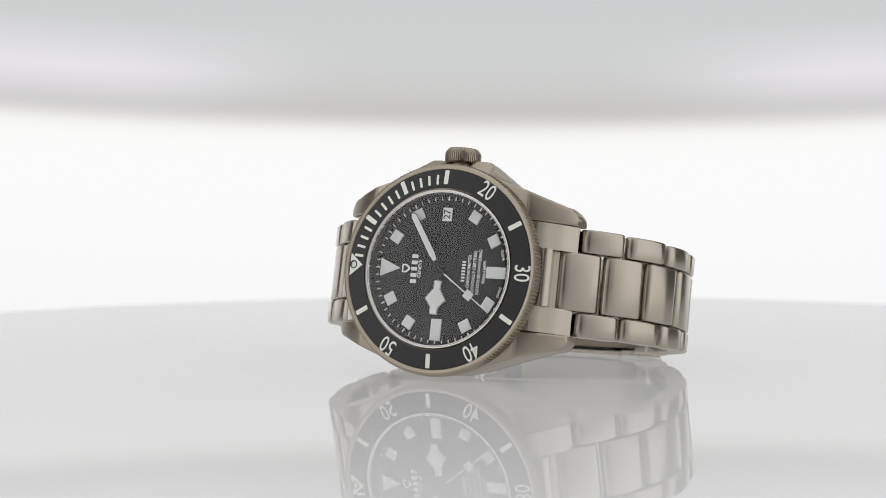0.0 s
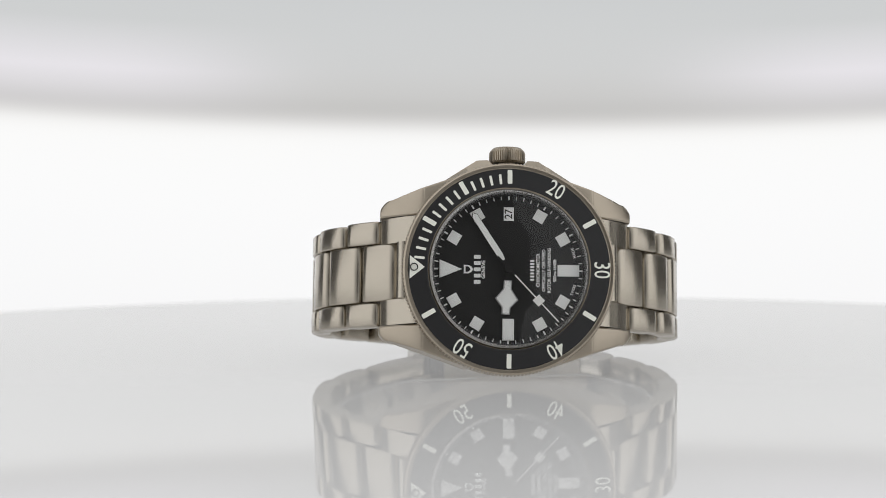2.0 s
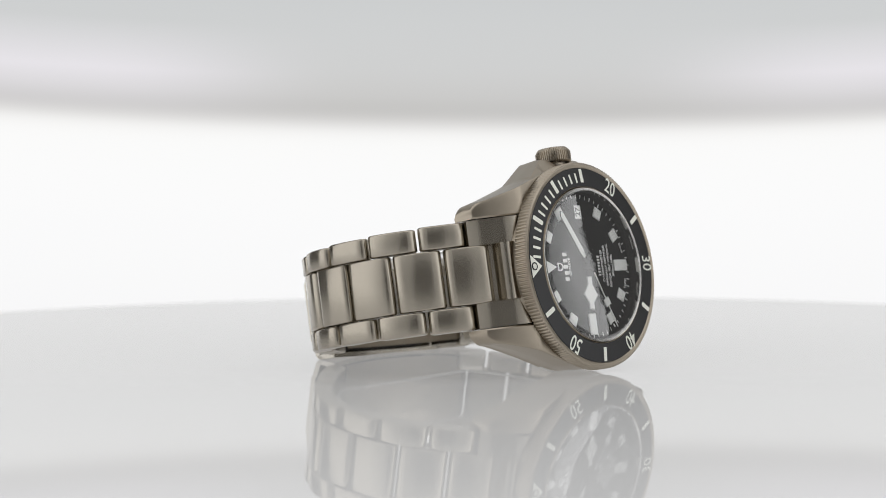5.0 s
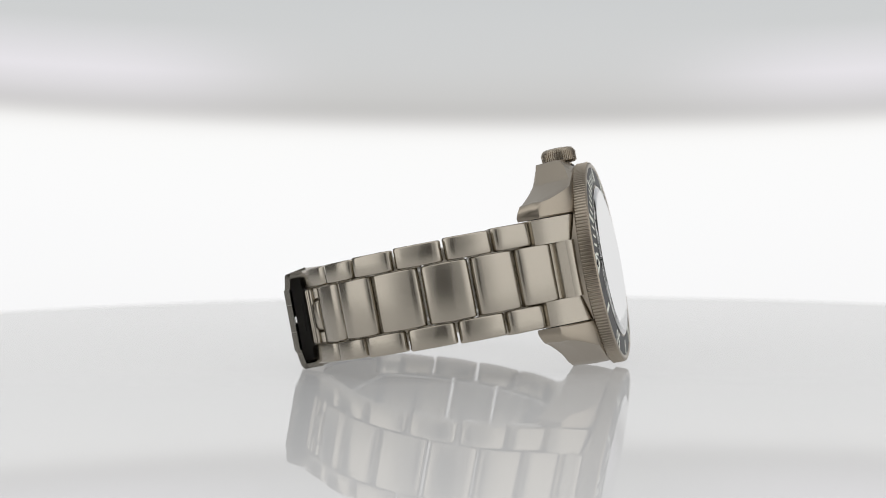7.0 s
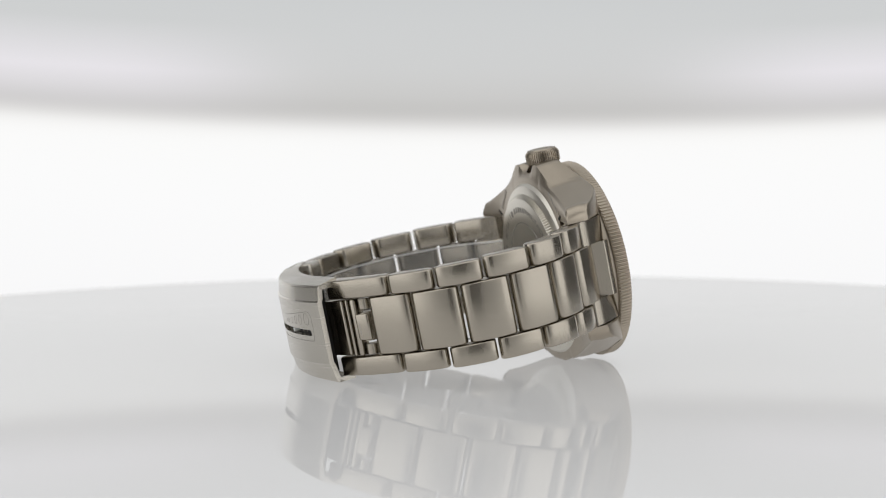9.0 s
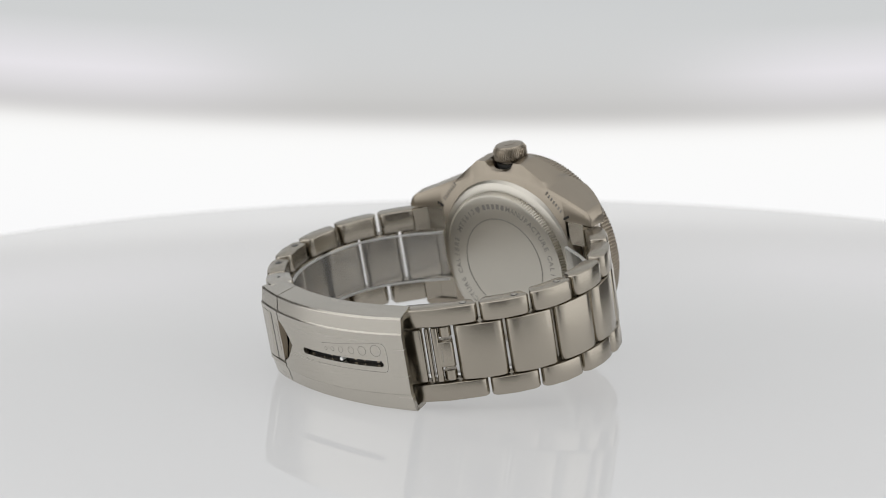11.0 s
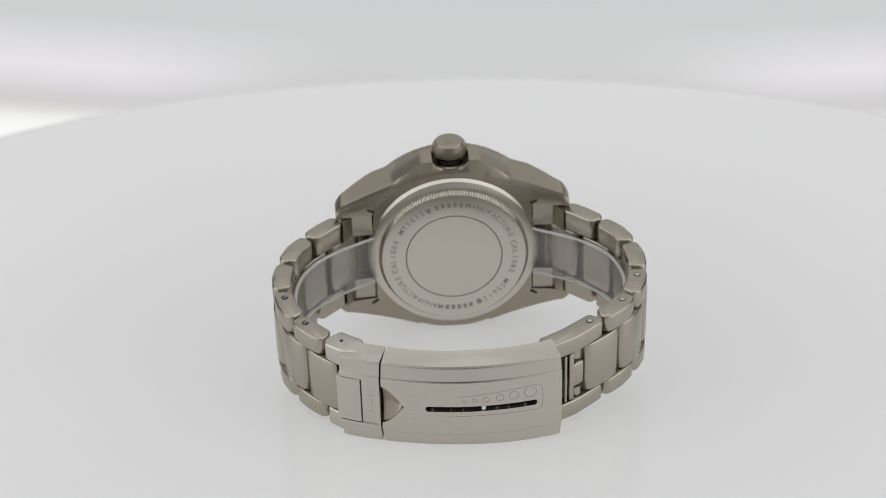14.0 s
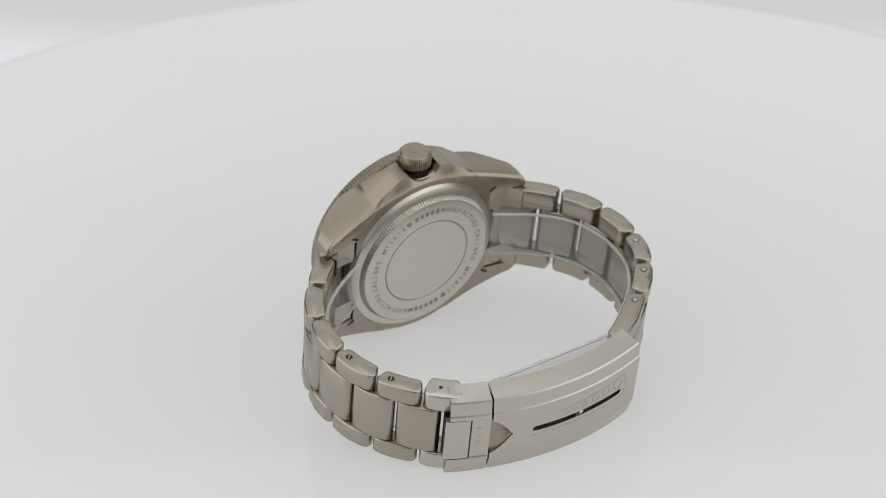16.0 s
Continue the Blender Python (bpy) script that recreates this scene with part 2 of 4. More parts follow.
def turned(outline, angle, r=0.0, cx=0.0, cz=0.0):
    """Outline in (across, outward) set at an angle clockwise from the crown's direction."""
    s, c = math.sin(angle), math.cos(angle)
    return [(cx + a * c + (r + o) * s, cz - a * s + (r + o) * c) for a, o in outline]


def box(w, h):
    return [(-w / 2, -h / 2), (w / 2, -h / 2), (w / 2, h / 2), (-w / 2, h / 2)]


def rounded(w, h, r, n=3):
    pts = []
    for cx, cy, a0 in ((w / 2 - r, h / 2 - r, 0), (-w / 2 + r, h / 2 - r, 90), (-w / 2 + r, -h / 2 + r, 180), (w / 2 - r, -h / 2 + r, 270)):
        for i in range(n + 1):
            a = radians(a0 + 90 * i / n)
            pts.append((cx + r * math.cos(a), cy + r * math.sin(a)))
    return pts


def lettering(name, text, size, place, mat, parent, depth=0.03, bold=0.0, spacing=1.0, squeeze=1.0):
    """Text as a mesh. place: millimetre pose that takes text space (x reading, y up, z towards the reader) to the watch."""
    cu = bpy.data.curves.new(name, "FONT")
    cu.body, cu.size, cu.align_x, cu.align_y = text, size, "CENTER", "CENTER"
    cu.extrude, cu.offset, cu.space_character, cu.resolution_u = depth, bold, spacing, 3
    tmp = bpy.data.objects.new("tmp_text", cu)
    scene.collection.objects.link(tmp)
    me = bpy.data.meshes.new_from_object(tmp.evaluated_get(bpy.context.evaluated_depsgraph_get()))
    bpy.data.objects.remove(tmp)
    bpy.data.curves.remove(cu)
    me.name = name
    me.transform(Matrix.Scale(MM, 4) @ place @ Matrix.Diagonal((squeeze, 1, 1, 1)))
    me.materials.clear()
    me.materials.append(mat)
    ob = new(name, me)
    ob.parent = parent
    return ob


def on_face(x, z, y, up):
    """Text space on the dial side; up: (x, z) direction of the letters' tops."""
    u = Vector((up[0], 0, up[1])).normalized()
    out = Vector((0, -1, 0))
    r = u.cross(out)
    m = Matrix((r, u, out)).transposed().to_4x4()
    return Matrix.Translation((x, y, z)) @ m


def on_back(x, z, y, up):
    u = Vector((up[0], 0, up[1])).normalized()
    out = Vector((0, 1, 0))
    r = u.cross(out)
    m = Matrix((r, u, out)).transposed().to_4x4()
    return Matrix.Translation((x, y, z)) @ m


# ---- the tent, the backdrop and the turntable ----
def tent_cell(azimuth, elevation):
    """What fills the added tent there: glowing wall, dimmer rear roof, or an opening."""
    a = abs(azimuth)
    if (a < 13 and elevation < 40) or (99 < a < 150 and elevation < 46):
        return ""
    return "roof" if a > 100 and 46 <= elevation < 80 else "wall"


def added_light_tent():
    """An added, unseen round tent that glows, open in front around the camera and at two gaps beside the backdrop that
    darken reflections.
    """
    R, nz = 820.0, 14
    az = list(range(-180, 181, 6))
    for kind, cloth, label in (("wall", tent_cloth, "unseen white tent around the turntable, added with its own glow"), ("roof", roof_cloth, "unseen rear of the added tent, given a dimmer glow")):
        bm = bmesh.new()
        cols = []
        for a in az:
            t = radians(a)
            col = []
            for k in range(nz + 1):
                el = radians(-22 + 112 * k / nz)
                r = R * max(0.0, math.cos(el)) ** 0.7
                col.append(bm.verts.new((r * math.sin(t), -r * math.cos(t), R * 0.95 * math.sin(el))))
            cols.append(col)
        for i in range(len(az) - 1):
            for k in range(nz):
                if tent_cell((az[i] + az[i + 1]) / 2, -22 + 112 * (k + 0.5) / nz) == kind:
                    bm.faces.new((cols[i][k], cols[i + 1][k], cols[i + 1][k + 1], cols[i][k + 1]))
        bmesh.ops.delete(bm, geom=[v for v in bm.verts if not v.link_faces], context="VERTS")
        bmesh.ops.remove_doubles(bm, verts=bm.verts, dist=0.5)
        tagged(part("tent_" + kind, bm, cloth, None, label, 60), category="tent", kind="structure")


def ground():
    bm = bmesh.new()
    slab_pts = [(900 * math.cos(a), 900 * math.sin(a)) for a in (2 * math.pi * k / 48 for k in range(48))]
    loft(bm, [[(x, y, -300) for x, y in slab_pts], [(x, y, -310) for x, y in slab_pts]])
    ob = part("floor", bm, grain(material("tent_floor", (0.7, 0.7, 0.7), 0.6), (20, 20, 20), (0.7, 0.7, 0.7), 0.04, 0.6, 0.1), None, "plain white floor under the turntable")
    return tagged(ob, category="floor", kind="structure")


def backdrop():
    """A gently curved panel on the arm, opposite the camera."""
    bm = bmesh.new()
    xs = [-260 + 20 * i for i in range(27)]
    bend = lambda x: -x * x * 0.00012
    front = [[(x, bend(x), z) for x in xs] for z in (-35, 20, 60, 100, 180, 300, 430, 560)]
    vs = [[bm.verts.new(p) for p in row] for row in front]
    vb = [[bm.verts.new((p[0], p[1] + 3, p[2])) for p in row] for row in front]
    for A in (vs, vb):
        for a, b in zip(A, A[1:]):
            for i in range(len(xs) - 1):
                bm.faces.new((a[i], a[i + 1], b[i + 1], b[i]))
    ob = part("backdrop", bm, backdrop_glow, None, "white glowing studio backdrop with a grey upper band painted in", 60)
    return tagged(ob, category="backdrop", kind="structure")


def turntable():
    root = tagged(new("turntable"), "round glossy white acrylic turntable plate with an added glow", "turntable")
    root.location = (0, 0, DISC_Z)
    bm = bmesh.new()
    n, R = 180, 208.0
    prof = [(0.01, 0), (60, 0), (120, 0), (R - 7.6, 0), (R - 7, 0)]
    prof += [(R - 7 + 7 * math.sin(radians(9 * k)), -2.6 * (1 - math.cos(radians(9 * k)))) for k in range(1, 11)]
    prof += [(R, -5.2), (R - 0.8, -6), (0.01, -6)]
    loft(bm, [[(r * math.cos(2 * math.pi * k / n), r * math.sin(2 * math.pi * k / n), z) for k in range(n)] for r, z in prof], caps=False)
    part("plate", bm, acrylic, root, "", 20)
    bm = bmesh.new()
    prof = [(0.01, -6), (70, -6), (72, -9), (72, -60), (95, -70), (95, -278), (0.01, -278)]
    loft(bm, [[(r * math.cos(2 * math.pi * k / 64), r * math.sin(2 * math.pi * k / 64), z) for k in range(64)] for r, z in prof], caps=False)
    part("base", bm, base_grey, root, "grey motor base", 40)
    return root


# ---- the watch ----
DIAL_Y = 2.5


def case_half(x, top):
    """Outer reach of the case at x, crown side or plain side."""
    a = abs(x)
    if a < 8.0:
        z = math.sqrt(20.75 ** 2 - a * a)
    elif a < 23.2:
        z = 19.55 - (a - 8.0) * 0.35
    else:
        z = 14.23 - 1.7 * ((a - 23.2) / 2.3) ** 2.4
    if top:
        z = max(z + (0.3 if a > 8.0 else 0.0), 22.8 - 0.7 * max(0.0, a - 6.2))
        if a < 4.0:
            z = 20.9 + 1.9 * (a / 4.0) ** 3
    return z


def case_front(x):
    a = max(0.0, abs(x) - 17.0)
    return 2.7 + 0.42 * a + 0.036 * a * a


def case_back_y(x):
    a = max(0.0, abs(x) - 10.0)
    return 11.4 + 0.0085 * a * a


def watch_case(root):
    bm = bmesh.new()

    def side(x, top):
        zo, yf, yb = case_half(x, top), case_front(x), case_back_y(x)
        zb = case_half(x, False)
        sgn = 1 if top else -1
        d = yb - yf
        zf = min(zo, zb + 0.2)
        lift = max(0.0, zo - zf)
        # the round hole in which the crown sits
        w = math.sqrt(max(0.04, 15.6 - x * x)) if top else 0.2
        floor_z = 20.2 if top and abs(x) < 3.95 else zo
        y0, y1 = yf + d * 0.45 + 0.05, min(6.3 + w, yb - 1.1) if w > 1.2 else yf + d * 0.45 + 0.6
        hole = [(sgn * floor_z, y0), (sgn * floor_z, y1), (sgn * (zo - 0.1), y1 + 0.02)]
        if not top or abs(x) >= 3.95:
            m0, m1 = yf + d * 0.45, yb - 0.9
            hole = [(sgn * (zo - 0.3 * k), m0 + (m1 - m0) * k) for k in (0.25, 0.5, 0.75)]
        return [(sgn * (zf - 0.5), yf), (sgn * (zf - 0.08), yf + 0.2), (sgn * zf, yf + 0.5), (sgn * (zo - 0.12), yf + 0.5 + 0.75 * lift), (sgn * zo, yf + d * 0.45), *hole, (sgn * (zo - 0.3), yb - 0.9),
                (sgn * (zb + (zo - zb) * 0.35 - 0.2), yb - 0.45), (sgn * (zb - 0.62), yb - 0.16), (sgn * (zb - 0.9), yb)]

    xs = sorted([-17.3 + 34.6 * k / 60 for k in range(61)] + [-4.01, -3.99, 3.99, 4.01])
    loft(bm, [[(x, y, z) for z, y in side(x, True) + side(x, False)[::-1]] for x in xs])
    # the round middle that carries the bezel
    lathe(bm, [(17.0, 2.5), (20.3, 2.5), (20.6, 2.8), (20.6, 5.3), (19.6, 6.2), (17.0, 6.2)], 160)
    case = part("case", bm, titanium_case, root, "satin titanium case with crown guards", 35)
    for sx in (-1, 1):
        for top in (True, False):
            rings = []
            for k in range(19):
                x = sx * (16.8 + 8.65 * (1 - (1 - k / 18) ** 1.3))
                s = side(x, top)
                zi = 11.0 if top else -11.0
                yf, yb = case_front(x), case_back_y(x)
                rings.append([(x, y, z) for z, y in [(zi, yb - 0.1), (zi, yf + 0.3), (zi + (0.3 if top else -0.3), yf)]] + [(x, y, z if abs(z) > 11.2 else (11.2 if top else -11.2)) for z, y in s])
            bm = bmesh.new()
            loft(bm, rings)
            part("lug", bm, titanium_case, case, "", 35)
    # spring-bar slots in the lug backs, and a stamped number shown as a bar
    for sx in (-1, 1):
        for sz in (-1, 1):
            # Slots and slits are dark slabs that stand for shade in holes.
            bm = bmesh.new()
            slab(bm, [(sx * 22.6 + a, sz * 10.0 + o) for a, o in rounded(0.95, 1.8, 0.4)], 10.8, 12.03)
            part("lug_slot", bm, dark_shade_metal, case, "dark spring-bar slot")
            bm = bmesh.new()
            slab(bm, turned(rounded(0.55, 1.9, 0.25), radians(62 * sx * sz), 0, sx * 17.8, sz * 11.9), case_back_y(17.8) - 1.2, case_back_y(17.8) + 0.04)
            part("lug_slit", bm, dark_shade_metal, case, "dark curved slit beside the lug")
        bm = bmesh.new()
        for i in range(7):
            c = (sx * (14.7 + (i - 3) * 0.58), 15.0 - (i - 3) * 0.6)
            slab(bm, turned(rounded(0.4, 0.95, 0.08, 1), radians(45 * sx), 0, *c), case_back_y(c[0]) - 0.2, case_back_y(c[0]) + 0.035)
        part("stamped_mark", bm, engraved, case, "small dark stamped bars")
    return case


def case_back(root):
    bm = bmesh.new()
    prof = [(0.01, 13.75), (10.4, 13.75), (10.47, 13.66), (10.63, 13.66), (10.7, 13.75), (15.4, 13.72), (15.9, 13.62), (16.5, 13.0), (16.6, 12.55), (17.1, 12.5), (18.2, 12.1), (18.8, 11.3), (18.7, 9.0), (0.01, 9.0)]
    lathe(bm, prof, 640, {7: (160, 0.5), 6: (160, 0.1), 8: (160, 0.4)}, close=False)
    back = part("case_back", bm, steel_back, root, "screw-down steel case back with a fluted edge", 30)
    bm = bmesh.new()
    lathe(bm, [(10.48, 13.7), (10.62, 13.7), (10.62, 13.762), (10.48, 13.762)], 128)
    part("engraved_ring", bm, engraved, back, "engraved ring")
    for start in (0.0, 180.0):
        for word, centre in (("MANUFACTURE", 41.5), ("CALIBRE", 94.0), ("MT5612", 136.0)):
            step = 5.45
            for i, ch in enumerate(word):
                a = radians(start - (centre + (i - (len(word) - 1) / 2) * step))
                x, z = 13.4 * math.sin(a), 13.4 * math.cos(a)
                lettering("engraved_letter", ch, 1.75, on_back(x, z, 13.74, (x, z)), engraved, back, 0.02, 0.008)
        for i in range(5):
            a = radians(start - (-3.6 + (i - 2) * 5.7))
            bm = bmesh.new()
            slab(bm, turned(rounded(0.85, 1.2, 0.2, 2), a, 13.4), 13.7, 13.77)
            part("engraved_mark", bm, engraved, back, "engraved plain mark")
        a = radians(start + 23.5)
        bm = bmesh.new()
        slab(bm, turned([(-0.6, 0.7), (0.6, 0.7), (0.6, -0.1), (0, -0.8), (-0.6, -0.1)], a, 13.25), 13.7, 13.77)
        part("engraved_shield", bm, engraved, back, "engraved plain shield shape")
    return back


def bezel(root):
    bm = bmesh.new()
    prof = [(15.95, 0.55), (16.3, 0.28), (16.5, 0.28), (20.05, 0.62), (20.25, 0.45), (20.8, 0.4), (21.2, 0.65), (21.36, 1.0), (21.36, 3.1), (21.0, 3.35), (16.0, 3.35)]
    lathe(bm, prof, 720, {7: (180, 0.26), 8: (180, 0.26), 6: (180, 0.12)})
    ring = part("bezel", bm, titanium_case, root, "coin-edged titanium rotating bezel", 30)
    bm = bmesh.new()
    lathe(bm, [(16.25, 0.20), (16.4, 0.12), (19.95, 0.47), (20.1, 0.58), (20.1, 0.75), (16.25, 0.45)], 160)
    part("bezel_insert", bm, ceramic, ring, "matt black ceramic insert", 30)

    def y_at(r):
        return 0.12 + (r - 16.4) * 0.0986

    def marker(name, outline, angle, r, mat=lume, label=""):
        bm = bmesh.new()
        pts = turned(outline, angle, r)
        rings = []
        for dy in (-0.03, 0.2):
            rings.append([(x, y_at(math.hypot(x, z)) + dy, z) for x, z in pts])
        loft(bm, rings)
        return part(name, bm, mat, ring, label)

    for m in (5, 10, 15, 25, 35, 45, 55):
        marker("bezel_bar", rounded(0.95, 2.85, 0.12, 1), radians((m - 15) * 6), 18.45, label="ivory bar")
    for m in range(1, 15):
        if m % 5:
            marker("bezel_tick", rounded(0.52, 2.05, 0.1, 1), radians((m - 15) * 6), 18.0, label="short ivory tick")
    marker("bezel_triangle", [(-2.35, 1.45), (2.35, 1.45), (0, -1.5)], radians(-90), 18.35, label="ivory triangle")
    bm = bmesh.new()
    ringpts = []
    for k in range(32):
        a = 2 * math.pi * k / 32
        ringpts.append([(-18.95 + r * math.cos(a), y_at(18.95) - h, r * math.sin(a)) for r, h in ((0.6, -0.05), (0.6, 0.16), (0.8, 0.16), (0.8, -0.05))])
    vs = [[bm.verts.new(p) for p in r] for r in ringpts]
    for k in range(32):
        a, b = vs[k], vs[(k + 1) % 32]
        for i in range(4):
            bm.faces.new((a[i], a[(i + 1) % 4], b[(i + 1) % 4], b[i]))
    part("pip_ring", bm, ceramic, ring, "dark ring round the pip")
    for text, m in (("20", 20), ("30", 30), ("40", 40), ("50", 50)):
        a = radians((m - 15) * 6)
        x, z = 18.35 * math.sin(a), 18.35 * math.cos(a)
        lettering("bezel_numeral", text, 4.7, on_face(x, z, y_at(18.35) - 0.02, (x, z)) @ pose(0, 0, 0, -5.6), lume, ring, 0.03, 0.015, 1.0, 0.74)
    return ring


def crystal(root):
    bm = bmesh.new()
    lathe(bm, [(0.01, -0.45), (8, -0.43), (14.6, -0.37), (15.4, -0.22), (15.75, 0.15)], 128, close=False)
    ob = part("crystal", bm, glass, root, "clear flat sapphire crystal", 60)
    ob.visible_shadow = False
    bm = bmesh.new()
    lathe(bm, [(15.35, 0.1), (15.9, 0.05), (15.93, 0.5), (15.4, 1.0)], 128)
    part("crystal_edge", bm, polished, root, "bright ring round the crystal", 40)
    return ob


def dial(root):
    bm = bmesh.new()
    lathe(bm, [(0.01, DIAL_Y), (15.0, DIAL_Y), (15.0, DIAL_Y + 0.5), (0.01, DIAL_Y + 0.5)], 128, close=False)
    face = part("dial", bm, dial_black, root, "matt black dial with white markers", 30)
    bm = bmesh.new()
    lathe(bm, [(15.45, 0.6), (15.95, 0.6), (15.95, 2.9), (14.85, 2.9), (14.9, 2.0), (15.3, 1.6)], 128)
    part("chapter_ring", bm, dial_black, face, "black sloping chapter ring", 30)

    def mark(name, outline, angle, r, mat, h=0.25, label="", chamfer=0.06):
        bm = bmesh.new()
        slab(bm, turned(outline, angle, r), DIAL_Y - h, DIAL_Y - 0.001, chamfer)
        return part(name, bm, mat, face, label)

    mark("hour_marker", [(-1.85, 2.2), (1.85, 2.2), (0, -2.25)], radians(-90), 11.6, lume_white, label="white triangular marker")
    for h in range(1, 12):
        a = radians(h * 30 - 90)
        if h in (6, 9):
            mark("hour_marker", box(2.3, 4.35), a, 12.0, lume_white, label="white rectangular marker")
        elif h != 3:
            mark("hour_marker", box(2.3, 2.3), a, 12.55, lume_white, label="white square marker")
    for m in range(60):
        big = m % 5 == 0
        mark("minute_tick", box(0.34 if big else 0.2, 0.85 if big else 0.75), radians(m * 6), 14.5, print_white, 0.03, chamfer=0.0)
    # date window with its number
    mark("date_frame", box(2.5, 3.1), 0.0, 11.25, dial_black, 0.05, "black frame")
    mark("date_disc", box(2.05, 2.75), 0.0, 11.25, print_white, 0.07, "white date disc", 0.0)
    lettering("date_number", "27", 2.15, on_face(0, 11.25, DIAL_Y - 0.09, (-1, 0)), print_black, face, 0.015, 0.02, 0.95, 0.95)
    for text, x, size, sq in (("GENEVE", -5.0, 1.02, 1.0), ("CHRONOMETER", 5.95, 0.93, 0.97), ("OFFICIALLY CERTIFIED", 7.08, 0.93, 0.9), ("ROTOR SELF-WINDING", 8.2, 0.93, 0.92), ("500m-1640ft", 9.3, 0.93, 0.95)):
        lettering("dial_text", text, size, on_face(x, 0, DIAL_Y - 0.012, (-1, 0)), print_white, face, 0.01, 0.022, 1.0, sq)
    for text, c in (("SWISS", 106.5), ("MADE", 74.5)):
        a = radians(c)
        x, z = 13.55 * math.sin(a), 13.55 * math.cos(a)
        lettering("dial_text", text, 0.82, on_face(x, z, DIAL_Y - 0.012, (-x, -z)), print_white, face, 0.01, 0.01, 1.0)
    # the maker's two words stay plain bars, the emblem a plain shield
    for x, width, length, n in ((-6.25, 1.35, 6.3, 5), (4.75, 0.85, 4.4, 7)):
        for i in range(n):
            bm = bmesh.new()
            pitch = length / n
            slab(bm, [(x + a, (i - (n - 1) / 2) * pitch + o) for a, o in rounded(width, pitch * 0.6, 0.1, 1)], DIAL_Y - 0.03, DIAL_Y - 0.001)
            part("plain_bar", bm, print_white, face, "white printed plain bar")
    bm = bmesh.new()
    slab(bm, [(-8.95, -0.85), (-8.95, 0.85), (-8.0, 0.85), (-7.4, 0.5), (-7.05, 0), (-7.4, -0.5), (-8.0, -0.85)], DIAL_Y - 0.12, DIAL_Y - 0.001)
    part("shield", bm, print_white, face, "white plain shield shape")
    bm = bmesh.new()
    slab(bm, [(-8.6, -0.55), (-8.6, 0.55), (-8.1, 0.55), (-7.8, 0.3), (-7.6, 0), (-7.8, -0.3), (-8.1, -0.55)], DIAL_Y - 0.14, DIAL_Y - 0.11)
    part("shield_field", bm, dial_black, face, "black field of the shield")
    return face


def hand(root, name, pieces, angle, y, label):
    """pieces: (outline, material, lift)."""
    holder = None
    for outline, mat, lift, nm in pieces:
        bm = bmesh.new()
        slab(bm, turned(outline, angle), y - lift, y + 0.14 - lift, 0.04)
        holder = part(nm if holder else name, bm, mat, holder or root, "" if holder else label)
    return holder


def hands_of_watch(root):
    ma = math.atan2(-7.35, 11.25)
    hand(root, "minute_hand", [([(-0.62, -0.2), (0.62, -0.2), (0.75, 1.5), (0.62, 12.7), (0, 13.45), (-0.62, 12.7), (-0.75, 1.5)], dial_black, 0.0, "x")], ma, DIAL_Y - 1.3, "long sword-shaped minute hand filled white")
    mh = bpy.data.objects["minute_hand"]
    bm = bmesh.new()
    slab(bm, turned([(-0.4, 2.1), (0.4, 2.1), (0.62, 3.5), (0.55, 12.6), (0, 13.25), (-0.55, 12.6), (-0.62, 3.5)], ma), DIAL_Y - 1.36, DIAL_Y - 1.26)
    part("lume_fill", bm, lume_white, mh, "white filling")
    ha = math.atan2(-7, -103)
    snow = [(-0.82, 2.2), (0.82, 2.2), (0.82, 3.9), (2.35, 6.0), (0.9, 7.7), (0.85, 9.1), (-0.85, 9.1), (-0.9, 7.7), (-2.35, 6.0), (-0.82, 3.9)]
    hand(root, "hour_hand", [([(-0.5, -0.3), (0.5, -0.3), (0.55, 2.2), (-0.55, 2.2)], dial_black, 0.0, "x")], ha, DIAL_Y - 0.9, "snowflake-shaped hour hand filled white")
    hh = bpy.data.objects["hour_hand"]
    bm = bmesh.new()
    rings = []
    pts = turned(snow, ha)
    for y in (DIAL_Y - 0.96, DIAL_Y - 0.8):
        rings.append([(x, y, z) for x, z in pts])
    loft(bm, rings)
    part("hand_frame", bm, frame_grey, hh, "grey metal edge")
    bm = bmesh.new()
    inner = [(-0.62, 2.4), (0.62, 2.4), (0.62, 4.0), (2.05, 6.0), (0.68, 7.6), (0.64, 8.9), (-0.64, 8.9), (-0.68, 7.6), (-2.05, 6.0), (-0.62, 4.0)]
    pts = turned(inner, ha)
    loft(bm, [[(x, y, z) for x, z in pts] for y in (DIAL_Y - 1.0, DIAL_Y - 0.9)])
    part("lume_fill", bm, lume_white, hh, "white filling")
    sa = math.atan2(12.0, -8.25)
    bm = bmesh.new()
    slab(bm, turned([(-0.13, -3.0), (0.13, -3.0), (0.11, 14.4), (-0.11, 14.4)], sa), DIAL_Y - 1.75, DIAL_Y - 1.62)
    sh = part("second_hand", bm, lume_white, root, "thin white second hand with a square tip")
    bm = bmesh.new()
    slab(bm, turned(box(1.75, 1.75), sa, 8.6), DIAL_Y - 1.82, DIAL_Y - 1.6, 0.05)
    part("hand_square", bm, lume_white, sh, "white square")
    bm = bmesh.new()
    slab(bm, turned([(-0.2, -3.4), (0.2, -3.4), (0.2, 1.7), (-0.2, 1.7)], sa), DIAL_Y - 1.8, DIAL_Y - 1.58)
    part("hand_root", bm, dial_black, sh, "black root of the hand")
    bm = bmesh.new()
    lathe(bm, [(0.01, DIAL_Y - 1.9), (0.75, DIAL_Y - 1.85), (0.85, DIAL_Y - 0.4), (0.85, DIAL_Y)], 32, close=False)
    part("hub", bm, dial_black, root, "black centre hub", 40)


